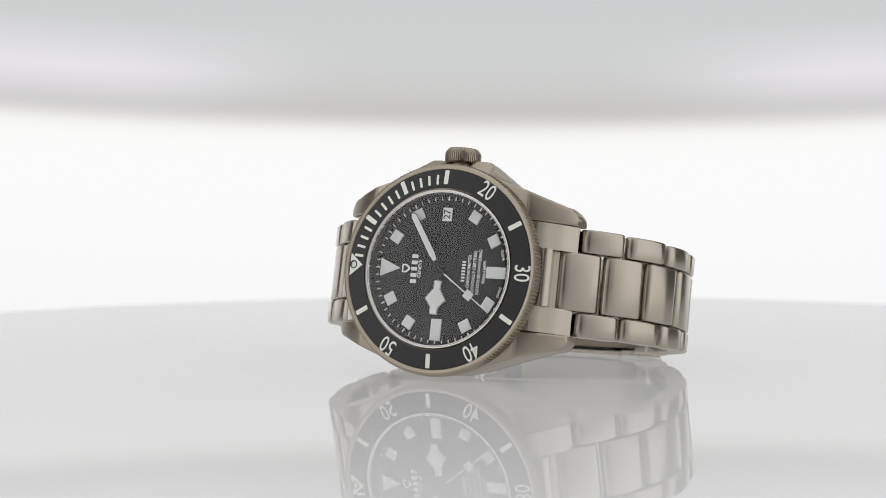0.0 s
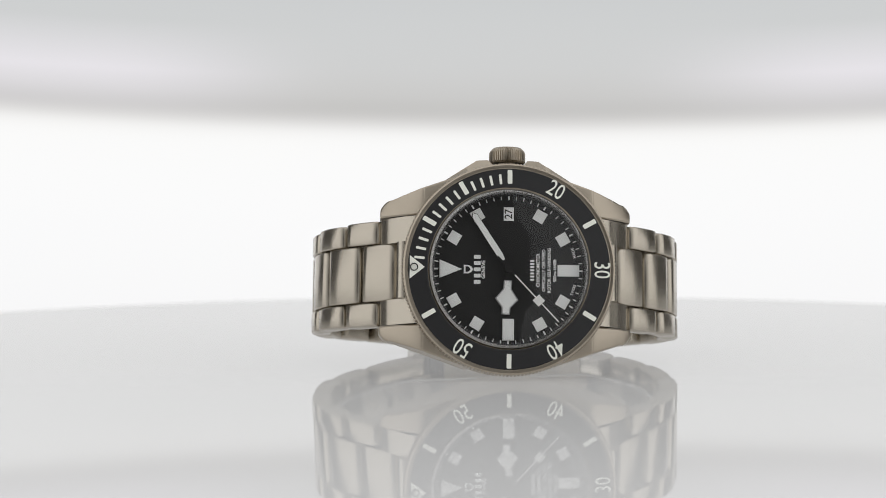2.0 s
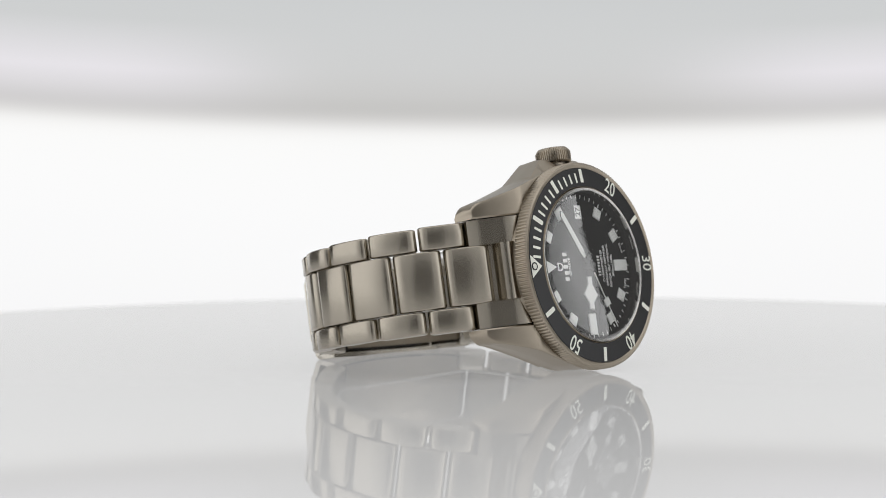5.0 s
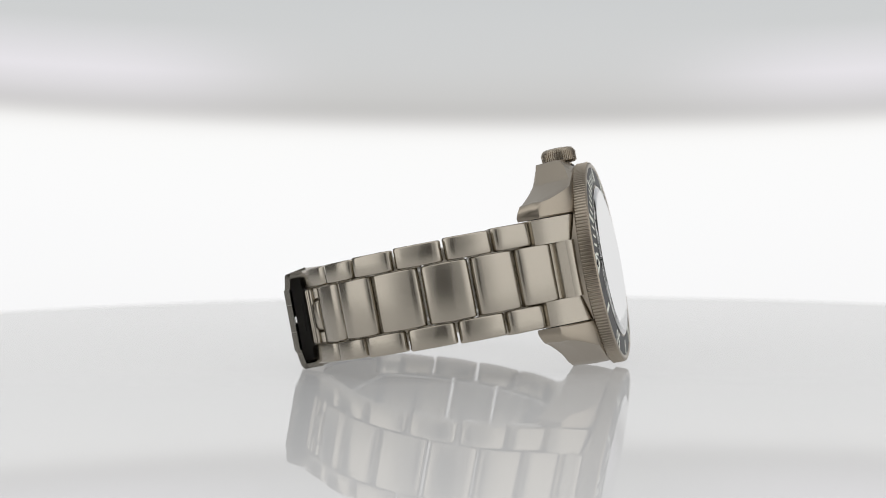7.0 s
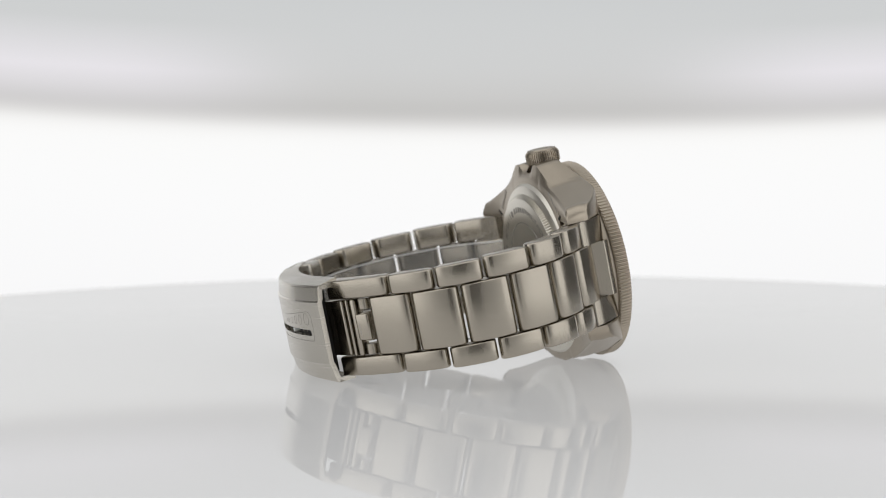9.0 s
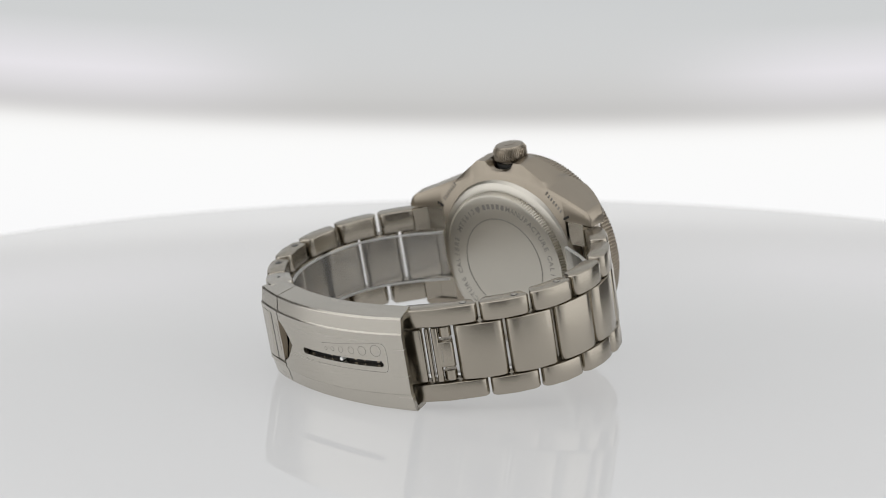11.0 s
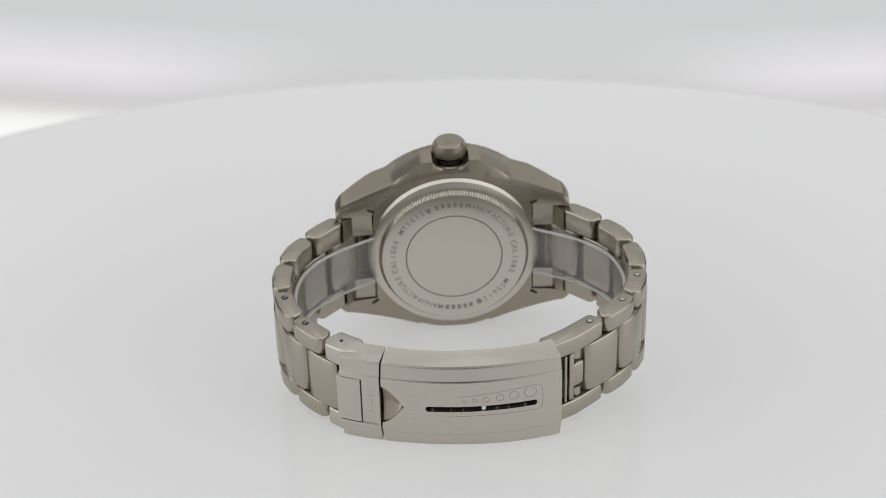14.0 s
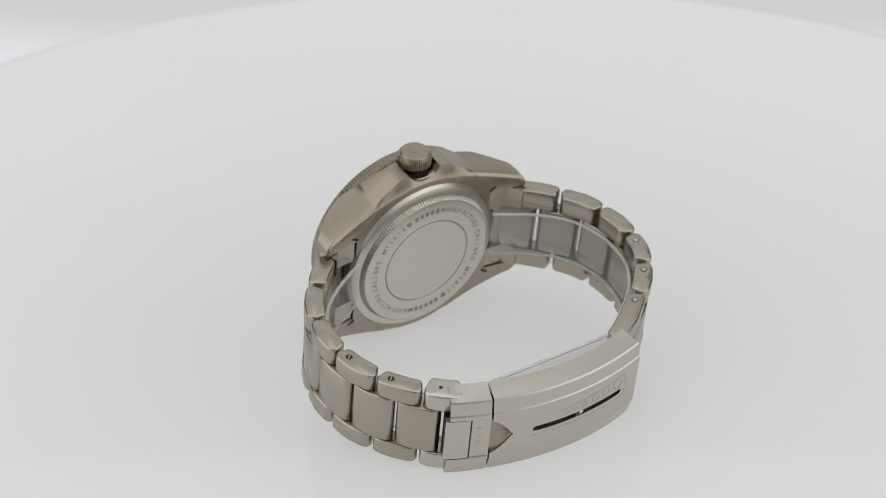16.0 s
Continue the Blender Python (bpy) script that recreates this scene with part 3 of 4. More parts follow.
def crown(root):
    bm = bmesh.new()
    prof = [(0.01, 25.45), (2.3, 25.42), (2.95, 25.3), (3.15, 25.1), (3.45, 24.75), (3.68, 24.3), (3.68, 22.5), (3.35, 22.15), (2.2, 22.05), (2.2, 19.5)]
    n, rings = 192, []
    for r, z in prof:
        ring = []
        for k in range(n):
            a = 2 * math.pi * k / n
            rr = r - (0.24 if r > 3.3 and (k * 48 * 2 // n) % 2 else 0)
            ring.append((rr * math.cos(a), 6.3 + rr * math.sin(a), z))
        rings.append(ring)
    loft(bm, rings, caps=False)
    ob = part("crown", bm, titanium_case, root, "fluted titanium winding crown", 30)
    bm = bmesh.new()
    loft(bm, [[(x, 6.3 + y, z) for x, y in [(-1.1, -1.1), (1.1, -1.1), (1.1, 0.3), (0.0, 1.5), (-1.1, 0.3)]] for z in (25.2, 25.5)])
    part("crown_emblem", bm, titanium_case, ob, "raised plain shield")
    # The shade under the crown is put into this block's dark colour.
    bm = bmesh.new()
    loft(bm, [[(x, 6.3 + y, z) for x, y in rounded(5.6, 5.6, 1.8)] for z in (20.3, 21.5)])
    part("crown_seat", bm, dark_shade_metal, ob, "seat under the crown, its shade put into dark metal", 40)
    return ob


# ---- the bracelet: outer faces follow two bowed lines from the lugs to the clasp ----
LEFT_LINE = [(-20.5, 5.7), (-25.3, 10.4), (-32.4, 17.4), (-36.5, 23.4), (-38.4, 30.0), (-38.6, 36.0), (-37.4, 42.0), (-34.9, 46.9), (-30.9, 51.6), (-25.0, 56.4), (-17.0, 61.9), (-8.0, 64.7)]
RIGHT_LINE = [(20.5, 5.7), (25.3, 10.4), (32.5, 17.4), (36.6, 23.4), (38.6, 30.0), (39.0, 36.0), (38.0, 42.3), (35.5, 48.1), (31.7, 53.4), (26.5, 58.7), (19.0, 62.9), (10.0, 65.4)]


class Line:
    """A smooth line through a few points, by arc length; 0 lies at the lug tip."""

    def __init__(self, pts, flip):
        P = [Vector(p) for p in pts]
        P = [2 * P[0] - P[1]] + P + [2 * P[-1] - P[-2]]
        fine = []
        for i in range(1, len(P) - 2):
            for k in range(24):
                t = k / 24
                a, b, c, d = P[i - 1:i + 3]
                fine.append(0.5 * ((2 * b) + (c - a) * t + (2 * a - 5 * b + 4 * c - d) * t * t + (3 * b - a - 3 * c + d) * t ** 3))
        self.pts, self.flip = fine, flip
        s, self.s = 0.0, [0.0]
        for a, b in zip(fine, fine[1:]):
            s += (b - a).length
            self.s.append(s)
        self.zero = self.s[24]

    def at(self, s):
        s += self.zero
        x = np.interp(s, self.s, [p.x for p in self.pts])
        y = np.interp(s, self.s, [p.y for p in self.pts])
        x2, x1 = (np.interp(s + d, self.s, [p.x for p in self.pts]) for d in (0.4, -0.4))
        y2, y1 = (np.interp(s + d, self.s, [p.y for p in self.pts]) for d in (0.4, -0.4))
        t = Vector((x2 - x1, y2 - y1)).normalized()
        n = Vector((-t.y, t.x)) * self.flip      # outwards
        return Vector((x, y)), n


LEFT, RIGHT = Line(LEFT_LINE, 1), Line(RIGHT_LINE, -1)


def half_width(s):
    return 10.85 - 1.05 * min(1.0, max(0.0, s / 50))


def link_mesh(line, s0, s1, z0, z1, thick=3.7, round_r=1.35, rise=0.42, edge=0.32):
    """A solid link, rounded at both ends and softened along its sides."""
    bm = bmesh.new()
    outer, inner = [], []
    L = s1 - s0
    q = min(1.0, L / 5.0)
    stops = [d * q for d in (0, 0.1, 0.3, 0.65, 1.2, 2.2)] + [L / 2] + [L - d * q for d in (2.2, 1.2, 0.65, 0.3, 0.1, 0)]
    for d in stops:
        e = min(d, L - d)
        dip = round_r - math.sqrt(max(0.0, round_r ** 2 - max(0.0, round_r - e) ** 2))
        bow = rise * (1 - (2 * d / L - 1) ** 2)
        p, n = line.at(s0 + d)
        outer.append(p + n * (bow - dip))
        p, n = line.at(s0 + L / 2 + (d - L / 2) * 0.92)
        inner.append(p - n * (thick - dip * 0.9))
    loop = outer + inner[::-1]
    c = sum(loop, Vector((0, 0))) / len(loop)

    def shrunk(k):
        out = []
        for i, p in enumerate(loop):
            a, b = loop[i - 1], loop[(i + 1) % len(loop)]
            t = (b - a)
            t.normalize()
            nn = Vector((t.y, -t.x))
            if nn.dot(p - c) < 0:
                nn = -nn
            out.append(p - nn * k)
        return out

    rings = []
    for z, k in ((z0, edge), (z0 + edge * 0.35, edge * 0.35), (z0 + edge, 0.0), (z1 - edge, 0.0), (z1 - edge * 0.35, edge * 0.35), (z1, edge)):
        rings.append([(p.x, p.y, z) for p in shrunk(k)])
    loft(bm, rings)
    return bm


def pin(bm, line, s, z0, z1, r=0.55, depth=1.9, n=12):
    p, nn = line.at(s)
    c = p - nn * depth
    loft(bm, [[(c.x + r * math.cos(2 * math.pi * k / n), c.y + r * math.sin(2 * math.pi * k / n), z) for k in range(n)] for z in (z0, z1)])


def bracelet(root):
    for line, outer_s, centre_s, screw in ((LEFT, [0.6, 10.3, 21.0, 31.4, 41.6, 52.2, 69.0], [-4.0, 5.7, 16.1, 26.5, 37.0, 47.5, 57.9], "ring"),
                                           (RIGHT, [0.8, 10.5, 21.3, 31.8, 42.6, 52.7], [-3.6, 5.8, 15.6, 26.4, 37.2, 47.3, 57.1], "slot")):
        last = len(outer_s) - 2
        for i, (a, b) in enumerate(zip(outer_s, outer_s[1:])):
            w = half_width((a + b) / 2)
            for z0, z1 in ((6.0, w), (-w, -6.0)):
                lk = part("outer_link", link_mesh(line, a + 0.19, b - 0.19, z0, z1), titanium, root, "brushed titanium outer link", 40)
                if z1 > 0 and i >= (last - 2 if screw == "ring" else last - 1):
                    sp = a + 3.0 if screw == "slot" else a + 2.9
                    bm = bmesh.new()
                    pin(bm, line, sp, w - 0.4, w + 0.04, 0.72, 1.75, 20)
                    sc = part("screw_ring", bm, dark_shade_metal, lk, "dark pin hole")
                    bm = bmesh.new()
                    pin(bm, line, sp, w - 0.3, w + 0.07, 0.55, 1.75, 20)
                    part("screw_head", bm, dark_shade_metal if screw == "slot" else steel, lk, "screw head")
                    if screw == "slot":
                        p, nn = line.at(sp)
                        c = p - nn * 1.75
                        bm = bmesh.new()
                        loft(bm, [[(c.x + x, c.y + y, z) for x, y in [(-0.5, -0.32), (-0.38, -0.46), (0.5, 0.32), (0.38, 0.46)]] for z in (w, w + 0.09)])
                        part("screw_slot", bm, polished, lk, "bright screw slot")
        for a, b in zip(centre_s, centre_s[1:]):
            part("centre_link", link_mesh(line, a + 0.19, b - 0.19, -5.8, 5.8, 3.5), titanium, root, "brushed titanium centre link", 40)
        bm = bmesh.new()
        for s in outer_s[1:-1]:
            for q in (s - 2.6, s + 2.6):
                pin(bm, line, q, -half_width(s) + 0.8, half_width(s) - 0.8, 0.4)
        part("link_pins", bm, steel, root, "thin steel pins between the links", 60)
    # end links filling the space between the lugs
    for sx, line in ((-1, LEFT), (1, RIGHT)):
        bm = bmesh.new()
        for z0, z1, end in ((-5.7, 5.7, -4.5), (5.7, 10.85, 0.0), (-10.85, -5.7, 0.0)):
            reach = 25.2 if end == 0.0 else 22.2
            loop_o, loop_i = [], []
            for k in range(13):
                x = 16.6 + (reach - 16.6) * k / 12
                y = case_front(x) + 0.35 + 1.35 * (max(0.0, x - 20.0) / 5.2) ** 2
                if end:
                    y = 3.2 + 0.12 * (x - 16.6) + 0.55 * max(0.0, x - 21.0) ** 2
                elif x < 21.5:
                    y -= 0.5 * math.sin(math.pi * (x - 16.6) / 4.9)
                dip = 0.0 if k < 11 else (0.07 if k == 11 else 0.45)
                loop_o.append(Vector((sx * x, y + dip)))
                loop_i.append(Vector((sx * (x - 1.2), y + (5.2 if end else 4.4))))
            loop = loop_o + loop_i[::-1]
            rings = [[(p.x, p.y, z) for p in loop] for z in (z0 + 0.02, z1 - 0.02)]
            loft(bm, rings)
        # the ribbed middle runs on under the first link; solid blocks fill the lugs' backs
        rings = []
        for s in (-6.5, -5.2, -4.0, -2.5):
            p, n = line.at(s)
            rings.append([((p - n * d).x, (p - n * d).y, z) for z, d in ((-5.6, 0.9), (5.6, 0.9), (5.6, 4.0), (-5.6, 4.0))])
        loft(bm, rings)
        for z0, z1 in ((5.75, 10.8), (-10.8, -5.75)):
            loft(bm, [[(sx * x, y, z) for x, y in ((17.4, 6.2), (20.6, 6.6), (24.3, 11.2), (23.9, 12.1), (20.2, 11.75), (17.6, 11.5))] for z in (z0, z1)])
        e = part("end_link", bm, titanium, root, "brushed titanium end link between the lugs", 40)


# ---- the clasp ----
def clasp_y(x):
    return 68.3 - (x + 1.0) ** 2 * (0.0088 if x > -1 else 0.0083)


def clasp_n(x):
    d = -2 * (x + 1.0) * (0.0088 if x > -1 else 0.0083)
    return Vector((-d, 1)).normalized()


def shell(bm, xs, zs, height, thick, keep, wall, warp=lambda x, z: z):
    """A curved cover: a grid with a drop height(x, z), open inside, with side walls."""
    top, low = {}, {}
    for i, x in enumerate(xs):
        n = clasp_n(x)
        for j, z in enumerate(zs):
            z = warp(x, z)
            h = height(x, z)
            y = clasp_y(x)
            top[i, j] = bm.verts.new((x + n.x * h, y + n.y * h, z))
            low[i, j] = bm.verts.new((x + n.x * (h - thick), y + n.y * (h - thick), z))
    cells = {(i, j) for i in range(len(xs) - 1) for j in range(len(zs) - 1) if keep((xs[i] + xs[i + 1]) / 2, (zs[j] + zs[j + 1]) / 2)}
    for i, j in cells:
        bm.faces.new((top[i, j], top[i + 1, j], top[i + 1, j + 1], top[i, j + 1]))
        bm.faces.new((low[i, j], low[i, j + 1], low[i + 1, j + 1], low[i + 1, j]))
        for di, dj, a, b in ((-1, 0, (i, j), (i, j + 1)), (1, 0, (i + 1, j), (i + 1, j + 1)), (0, -1, (i, j), (i + 1, j)), (0, 1, (i, j + 1), (i + 1, j + 1))):
            if (i + di, j + dj) not in cells:
                bm.faces.new((top[a], top[b], low[b], low[a]))
    # side walls under the two long edges
    for z0, z1 in ((zs[0], zs[0] + 1.0), (zs[-1] - 1.0, zs[-1])):
        rings = []
        for x in xs[::4] + [xs[-1]]:
            n = clasp_n(x)
            ring = []
            t0, t1 = (0.02 if z == zs[0] or z == zs[-1] else 0.5 for z in (z0, z1))
            for z, d in ((z0, t0 - height(x, z0)), (z1, t1 - height(x, z1)), (z1 + (0.8 if z1 > 0 else 0.0), wall), (z0, wall)):
                ring.append((x - n.x * d, clasp_y(x) - n.y * d, z))
            rings.append(ring)
        loft(bm, rings)


def cover_drop(x, z):
    """The cover's section: flat middle, small step, sloping shoulder."""
    a = abs(z)
    if a < 6.3:
        h = 0.0
    elif a < 6.6:
        h = -0.28 * (a - 6.3) / 0.3
    else:
        h = -0.28 - 0.62 * ((a - 6.6) / 3.5)
    bend = 9.35 if z > 0 else 9.8
    if a > bend:
        h -= (a - bend) * 0.8
    return h


def clasp(root):
    xs = [-17.4 + 35.8 * k / 150 for k in range(151)]
    zs = sorted(set([round(-10.5 + 20.15 * k / 80, 3) for k in range(81)] + [-6.6, -6.3, 6.3, 6.6, -9.8, 9.35, -3.0, 3.0, -2.8, 2.8]))

    def recess_edge(x):
        u = 18.45 - x
        if u < 4.25:
            return 4.4 * (1 - (max(0.0, u) / 4.3) ** 1.6)
        return min(3.0, 0.08 + (u - 4.25) * 1.06)

    def warp(x, z):
        """Rows of the grid follow the recess's edge."""
        a, e = abs(z), recess_edge(x)
        if a < 6.0:
            a = a / 3.0 * e if a <= 3.0 else e + (a - 3.0) / 3.0 * (6.0 - e)
        return math.copysign(a, z)

    def in_recess(x, z):
        return x > 14.2 and abs(z) < 3.0

    bm = bmesh.new()
    shell(bm, xs, zs, cover_drop, 1.1, lambda x, z: not in_recess(x, z) and not (abs(z) < 0.62 - 0.3 * (x > 9.6 or x < -12.1) and -12.4 < x < 9.9), 5.3, warp)
    cover = part("clasp_cover", bm, steel, root, "brushed metal folding clasp cover with a slot", 35)
    # The hollow takes a darker metal, which puts its shade into the colour.
    bm = bmesh.new()
    top = [[bm.verts.new((x + clasp_n(x).x * h, clasp_y(x) + clasp_n(x).y * h, z)) for z, h in ((k / 8 * recess_edge(x), -0.35 - 0.75 * (1 - abs(k) / 8) - 0.5 * (x - 14.2) / 4.2) for k in range(-8, 9))] for x in [14.2 + 4.2 * i / 24 for i in range(25)]]
    for a, b in zip(top, top[1:]):
        for k in range(16):
            bm.faces.new((a[k], a[k + 1], b[k + 1], b[k]))
    part("thumb_recess", bm, titanium_case, cover, "hollow shaped like a plain shield, shade put into darker metal", 40)

    # fine engraved lines beside the slot
    def scored(points, closed=False, half=0.055):
        bm = bmesh.new()
        n = len(points)
        rings = []
        for i, (x, z) in enumerate(points):
            a, b = (points[i - 1], points[(i + 1) % n]) if closed else (points[max(0, i - 1)], points[min(n - 1, i + 1)])
            t = Vector((b[0] - a[0], b[1] - a[1])).normalized()
            ring = []
            for k, h in ((-half, 0.012), (half, 0.012), (half, -0.1), (-half, -0.1)):
                xx, zz = x - t.y * k, z + t.x * k
                ring.append((xx + clasp_n(xx).x * h, clasp_y(xx) + clasp_n(xx).y * h, zz))
            rings.append(ring)
        loft(bm, rings + rings[:1] if closed else rings, caps=not closed)
        part("scale_mark", bm, engraved, cover, "fine engraved size mark")

    for cx, cz, r in ((-11.0, 2.75, 1.2), (-7.7, 2.5, 0.95), (-4.9, 2.3, 0.75), (-2.1, 2.1, 0.6), (0.2, 1.95, 0.45), (2.1, 1.8, 0.35)):
        scored([(cx + r * math.cos(k * math.pi / 12), cz + r * math.sin(k * math.pi / 12)) for k in range(24)], True)
    scored([(3.3 - 15.3 * k / 20, 2.9 + 1.5 * k / 20) for k in range(21)] + [(-12.9, 4.2), (-13.4, 3.4), (-13.55, 1.5), (-13.4, -0.9), (-13.0, -1.6)] + [(-12.4 + 16.4 * k / 20, -1.75) for k in range(21)])
    for cx in (5.0, 7.0, 9.0):
        scored([(cx + 0.2 * math.cos(k * math.pi / 6), -1.75 + 0.2 * math.sin(k * math.pi / 6)) for k in range(12)], True)
    bm = bmesh.new()
    rings = []
    for k in range(15):
        x = -13.6 + 24 * k / 14
        n = clasp_n(x)
        rings.append([(x - n.x * d, clasp_y(x) - n.y * d, z) for z, d in ((-3.0, 1.5), (3.0, 1.5), (3.0, 3.0), (-3.0, 3.0))])
    loft(bm, rings)
    part("slide_rack", bm, dark_shade_metal, cover, "dark slide inside the slot")
    for x, w in ((8.2, 1.4), (4.6, 0.9), (2.2, 0.9), (-4.2, 1.3), (-6.6, 0.8), (-9.8, 1.6)):
        bm = bmesh.new()
        loft(bm, [[(x + a + clasp_n(x).x * -d, clasp_y(x) - d, z) for a, z in rounded(w, 0.9, 0.15, 1)] for d in (1.9, 1.42)])
        part("rack_tooth", bm, titanium_case, cover, "worn metal tooth inside the slot")
    bm = bmesh.new()
    n = clasp_n(-1.7)
    loft(bm, [[(-1.7 + 0.42 * math.cos(a) - n.x * d, clasp_y(-1.7) - d, 0.42 * math.sin(a)) for a in (2 * math.pi * k / 16 for k in range(16))] for d in (1.6, 0.15)])
    part("slide_stud", bm, lume_white, cover, "pale stud in the slot")
    # Added dark block; it stands for the shade in the hollow cover.
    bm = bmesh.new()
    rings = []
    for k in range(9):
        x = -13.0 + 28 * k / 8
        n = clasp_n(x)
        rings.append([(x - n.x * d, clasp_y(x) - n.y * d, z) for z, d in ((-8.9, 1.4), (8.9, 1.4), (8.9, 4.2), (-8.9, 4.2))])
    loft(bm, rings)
    part("fold_core", bm, dark_shade_metal, cover, "dark filler block for the shade inside the cover")
    # inner blades of the fold
    bm = bmesh.new()
    rings = []
    for k in range(25):
        x = -9.0 + 32.0 * k / 24
        y = clasp_y(min(x, 17)) - 3.6 - (max(0, x - 17)) * 0.62
        rings.append([(x, y, -8.6), (x, y, 8.6), (x, y - 0.9, 8.6), (x, y - 0.9, -8.6)])
    loft(bm, rings)
    part("fold_blade", bm, titanium_case, root, "grey inner blade of the clasp", 40)
    # end piece with the safety catch
    xe = [18.75 + 7.75 * k / 20 for k in range(21)]

    def end_h(x, z):
        h = cover_drop(x, z)
        if abs(z) < 5.4 and x > 19.0:
            h -= 0.28
        return h

    bm = bmesh.new()
    zs2 = sorted(set([round(-10.3 + 19.9 * k / 40, 3) for k in range(41)] + [-6.6, -6.3, 6.3, 6.6, 9.35, -9.8, -5.4, 5.4, -5.35, 5.35]))
    shell(bm, xe, zs2, end_h, 1.3, lambda x, z: True, 5.4)
    endp = part("clasp_end", bm, steel, root, "brushed metal safety catch of the clasp", 35)
    bm = bmesh.new()
    rings = []
    for k in range(9):
        x = 22.6 + 4.6 * k / 8
        n = clasp_n(x)
        t = 0.3 if 0 < k < 8 else 0.1
        rings.append([(x + n.x * d, clasp_y(x) + n.y * d, z) for z, d in ((-5.2, t - 0.35), (5.2, t - 0.35), (5.2, -1.6), (-5.2, -1.6))])
    loft(bm, rings)
    part("catch_tab", bm, steel, endp, "raised tab", 30)
    bm = bmesh.new()
    n = clasp_n(22.45)
    loft(bm, [[(x + n.x * d, clasp_y(x) + n.y * d, z) for x, z in ((22.3, -5.2), (22.6, -5.2), (22.6, 5.2), (22.3, 5.2))] for d in (-0.6, -0.26)])
    part("catch_line", bm, dark_shade_metal, endp, "dark joint line")
    bm = bmesh.new()
    for i in range(5):
        z = (i - 2) * 1.25
        xx = 20.7
        n = clasp_n(xx)
        loft(bm, [[(xx + a + n.x * d, clasp_y(xx + a) + n.y * d, z + o) for a, o in rounded(1.0, 0.85, 0.2, 1)] for d in (-0.5, -0.235)])
    part("stamped_bars", bm, steel, endp, "faint stamped plain bars")
    # the hinged end of the last link and the spring-bar box at the open end
    for sx, line, s0, s1 in ((1, RIGHT, 52.9, 61.0),):
        for z0, z1 in ((6.0, 10.0), (-10.0, -6.0)):
            part("hinge_link", link_mesh(line, s0, s1, z0, z1, 5.0), steel, root, "brushed metal hinge of the clasp", 40)
    bm = bmesh.new()
    pin(bm, RIGHT, 56.2, 9.7, 10.03, 0.4, 2.4, 16)
    part("hinge_pin", bm, dark_shade_metal, root, "small dark pin end in the hinge")
    # Added filler: its dark colour is the shade of the gap here.
    part("hinge_block", link_mesh(RIGHT, 57.4, 62.5, -5.5, 5.5, 3.0, 0.5, -0.9), dark_shade_metal, root, "dark filler block for the shade behind the catch", 40)
    bm = bmesh.new()
    for z in (-4.6, 0.0, 4.6):
        p, nn = LEFT.at(59.5)
        h = 1.0 if z else 2.9
        loft(bm, [[(p.x - nn.x * 1.5 + 1.3 * math.cos(a), p.y - nn.y * 1.5 + 1.3 * math.sin(a), zz) for a in (2 * math.pi * k / 14 for k in range(14))] for zz in (z - h, z + h)])
    part("clasp_knuckles", bm, titanium, root, "round knuckles joining bracelet and clasp", 40)
    part("knuckle_tab", link_mesh(LEFT, 58.2, 61.6, -2.7, 2.7, 2.6, 0.5, 0.1), titanium, root, "stamped tab between the knuckles", 40)
    p, nn = LEFT.at(60.1)
    away, up = Vector((nn.x, nn.y, 0)), Vector((nn.y, -nn.x, 0))
    if up.x < 0:
        up = -up
    m = Matrix((up.cross(away), up, away)).transposed().to_4x4()
    lettering("stamped_word", "PUSH", 1.25, Matrix.Translation((p.x + nn.x * 0.06, p.y + nn.y * 0.06, 0)) @ m, engraved, bpy.data.objects["knuckle_tab"], 0.03, 0.0, 1.05)
    part("catch_plate", link_mesh(LEFT, 64.1, 70.0, -5.6, 5.6, 2.6, 0.4, 0.0), titanium, root, "plate running into the clasp", 40)
    for a, b in ((60.9, 62.2), (62.7, 63.5)):
        part("knuckle_plate", link_mesh(LEFT, a, b, -5.7, 5.7, 2.6, 0.35, 0.05, 0.2), titanium, root, "narrow plate beside the knuckles", 40)


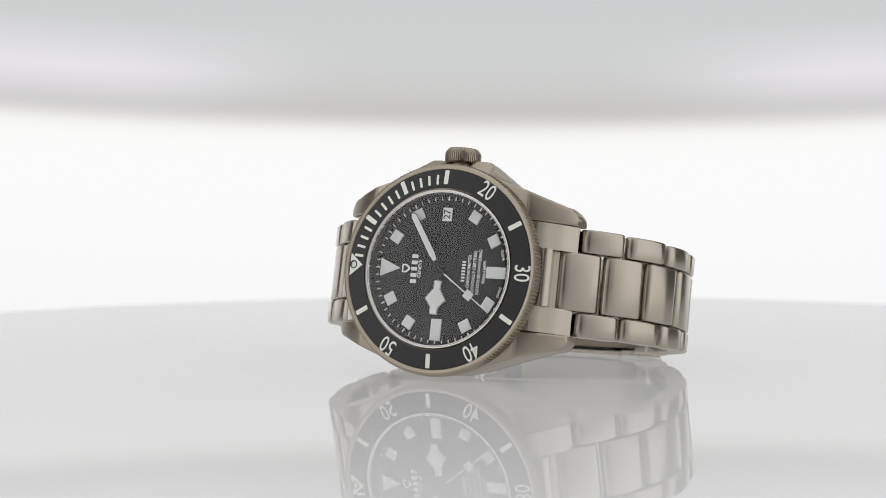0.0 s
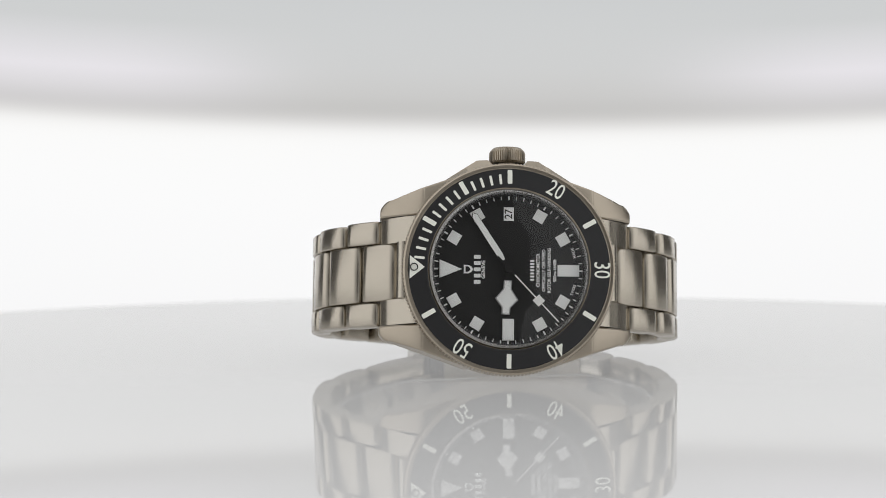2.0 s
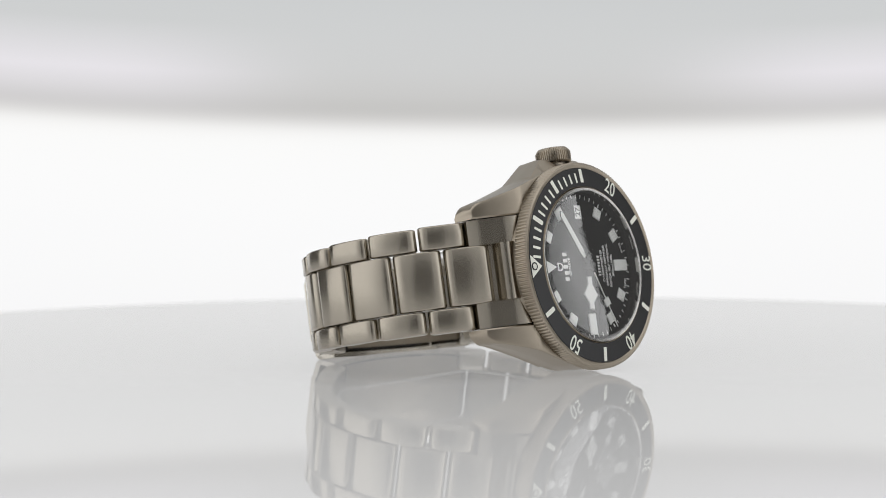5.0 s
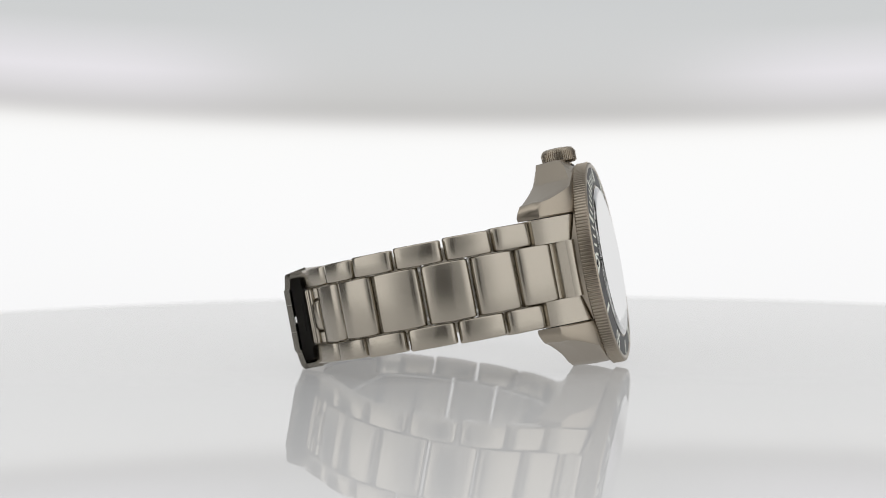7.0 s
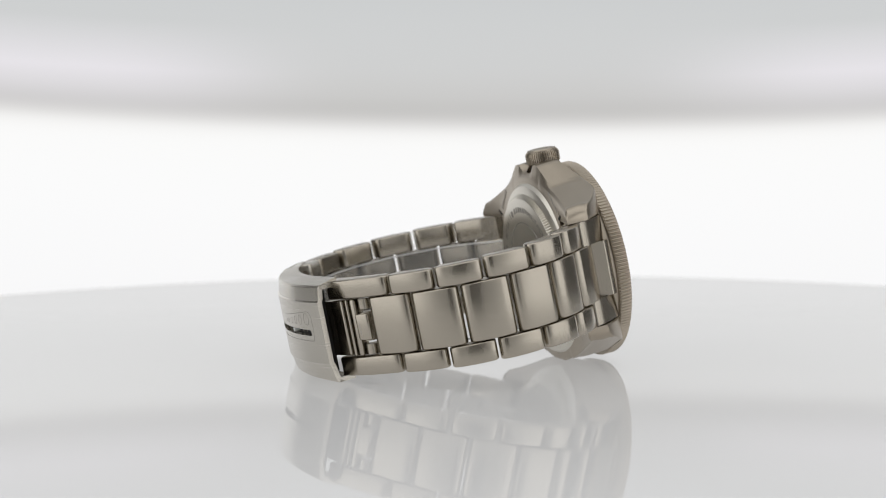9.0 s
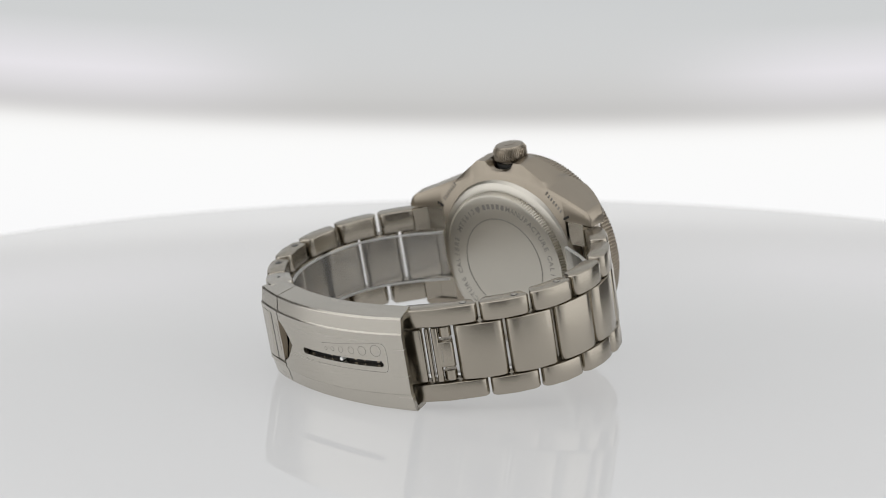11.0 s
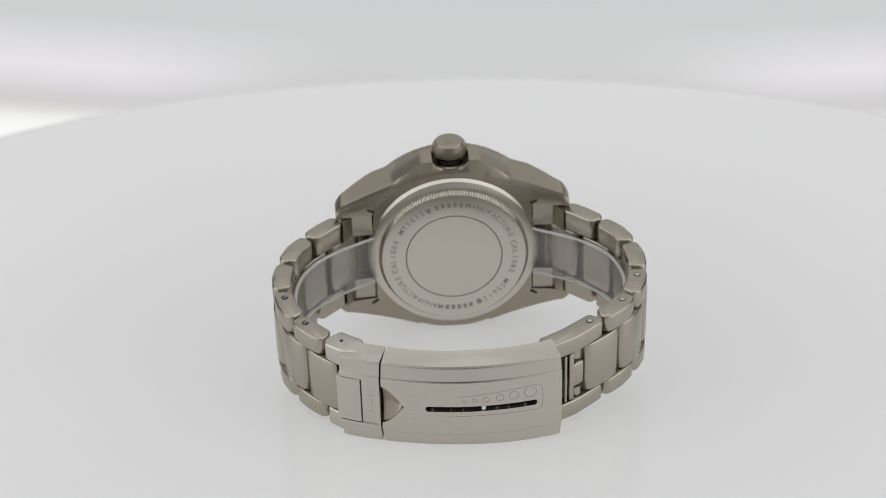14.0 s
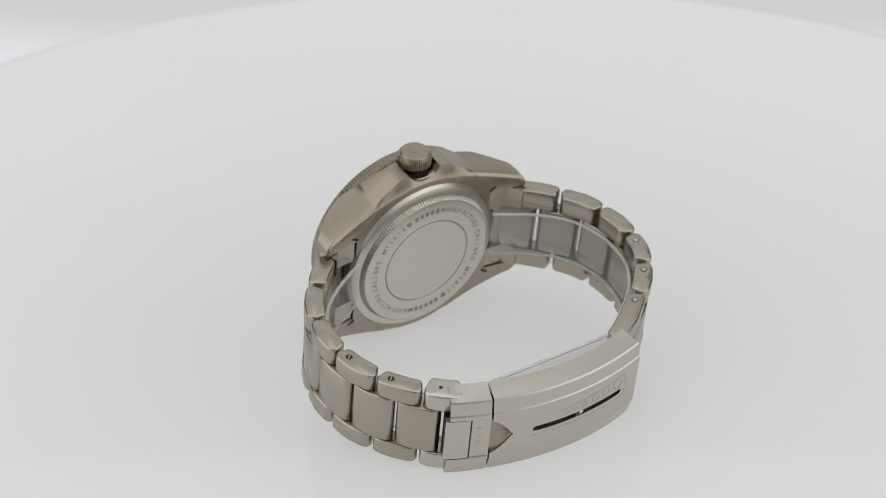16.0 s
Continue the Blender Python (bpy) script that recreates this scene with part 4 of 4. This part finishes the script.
def protective_strip(root):
    """A clear plastic band bowed inside the bracelet."""
    pts = []
    for s in [3 + 2.0 * k for k in range(31)]:
        p, n = LEFT.at(s)
        pts.append(p - n * (4.3 + 2.0 * math.exp(-s / 6)))
    other = []
    for s in [3 + 2.0 * k for k in range(29)]:
        p, n = RIGHT.at(s)
        other.append(p - n * (4.3 + 2.0 * math.exp(-s / 6)))
    line = [Vector((-17.5, 13.0))] + pts + other[::-1] + [Vector((17.5, 13.0))]
    bm = bmesh.new()
    rings = []
    for i, p in enumerate(line):
        a, b = line[max(0, i - 1)], line[min(len(line) - 1, i + 1)]
        t = (b - a).normalized()
        n = Vector((-t.y, t.x))
        w = 5.6
        rings.append([(p.x + n.x * d, p.y + n.y * d, z) for z, d in ((-w, -0.3), (w, -0.3), (w, 0.3), (-w, 0.3))])
    loft(bm, rings)
    part("plastic_band", bm, film_clear, root, "", 50)
    for zc in (-5.6, 5.6):
        bm = bmesh.new()
        rings = []
        for i, p in enumerate(line):
            a, b = line[max(0, i - 1)], line[min(len(line) - 1, i + 1)]
            t = (b - a).normalized()
            n = Vector((-t.y, t.x))
            rings.append([(p.x + n.x * d, p.y + n.y * d, zc + z) for z, d in ((0.0, -0.38), (0.18, -0.3), (0.18, 0.3), (0.0, 0.38), (-0.15, 0.33), (-0.15, -0.33))])
        loft(bm, rings)
        part("band_edge", bm, film_edge, root, "bright cut edge of the plastic", 60)


added_light_tent()
ground()
panel = backdrop()
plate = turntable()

watch = tagged(new("wrist_watch"), "titanium diving watch with black dial standing on its side", "watch")
watch_case(watch)
case_back(watch)
bezel(watch)
crystal(watch)
dial(watch)
hands_of_watch(watch)
crown(watch)
bracelet(watch)
clasp(watch)
FRONT = -0.5 * MM            # bezel, glass, dial and hands stand a little proud of the case
for name in ("bezel", "crystal", "crystal_edge", "dial", "minute_hand", "hour_hand", "hub"):
    bpy.data.objects[name].location.y = FRONT
strip = tagged(new("protective_strip"), "clear bowed plastic strip inside the watch bracelet", "plastic strip")
protective_strip(strip)


def motions():
    spin0, rate = -25.358, 15.0182
    stand = Matrix.Translation((4.04 * MM, -27.246 * MM, 0)) @ Matrix.Rotation(-0.18896, 4, "X") @ Matrix.Rotation(0.02804, 4, "Y")
    turns = [(t, Matrix.Rotation(radians(spin0 + rate * t), 4, "Z")) for t in range(17)]
    walk(watch, [(t, m @ stand) for t, m in turns])
    walk(bpy.data.objects["second_hand"], [(t, Matrix.Translation((0, FRONT, 0)) @ Matrix.Rotation(radians(6.0 * t), 4, "Y")) for t in range(0, 17, 2)])
    walk(strip, [(t, m @ stand) for t, m in turns])
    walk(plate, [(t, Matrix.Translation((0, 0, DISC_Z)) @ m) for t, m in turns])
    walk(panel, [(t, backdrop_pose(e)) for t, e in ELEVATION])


motions()
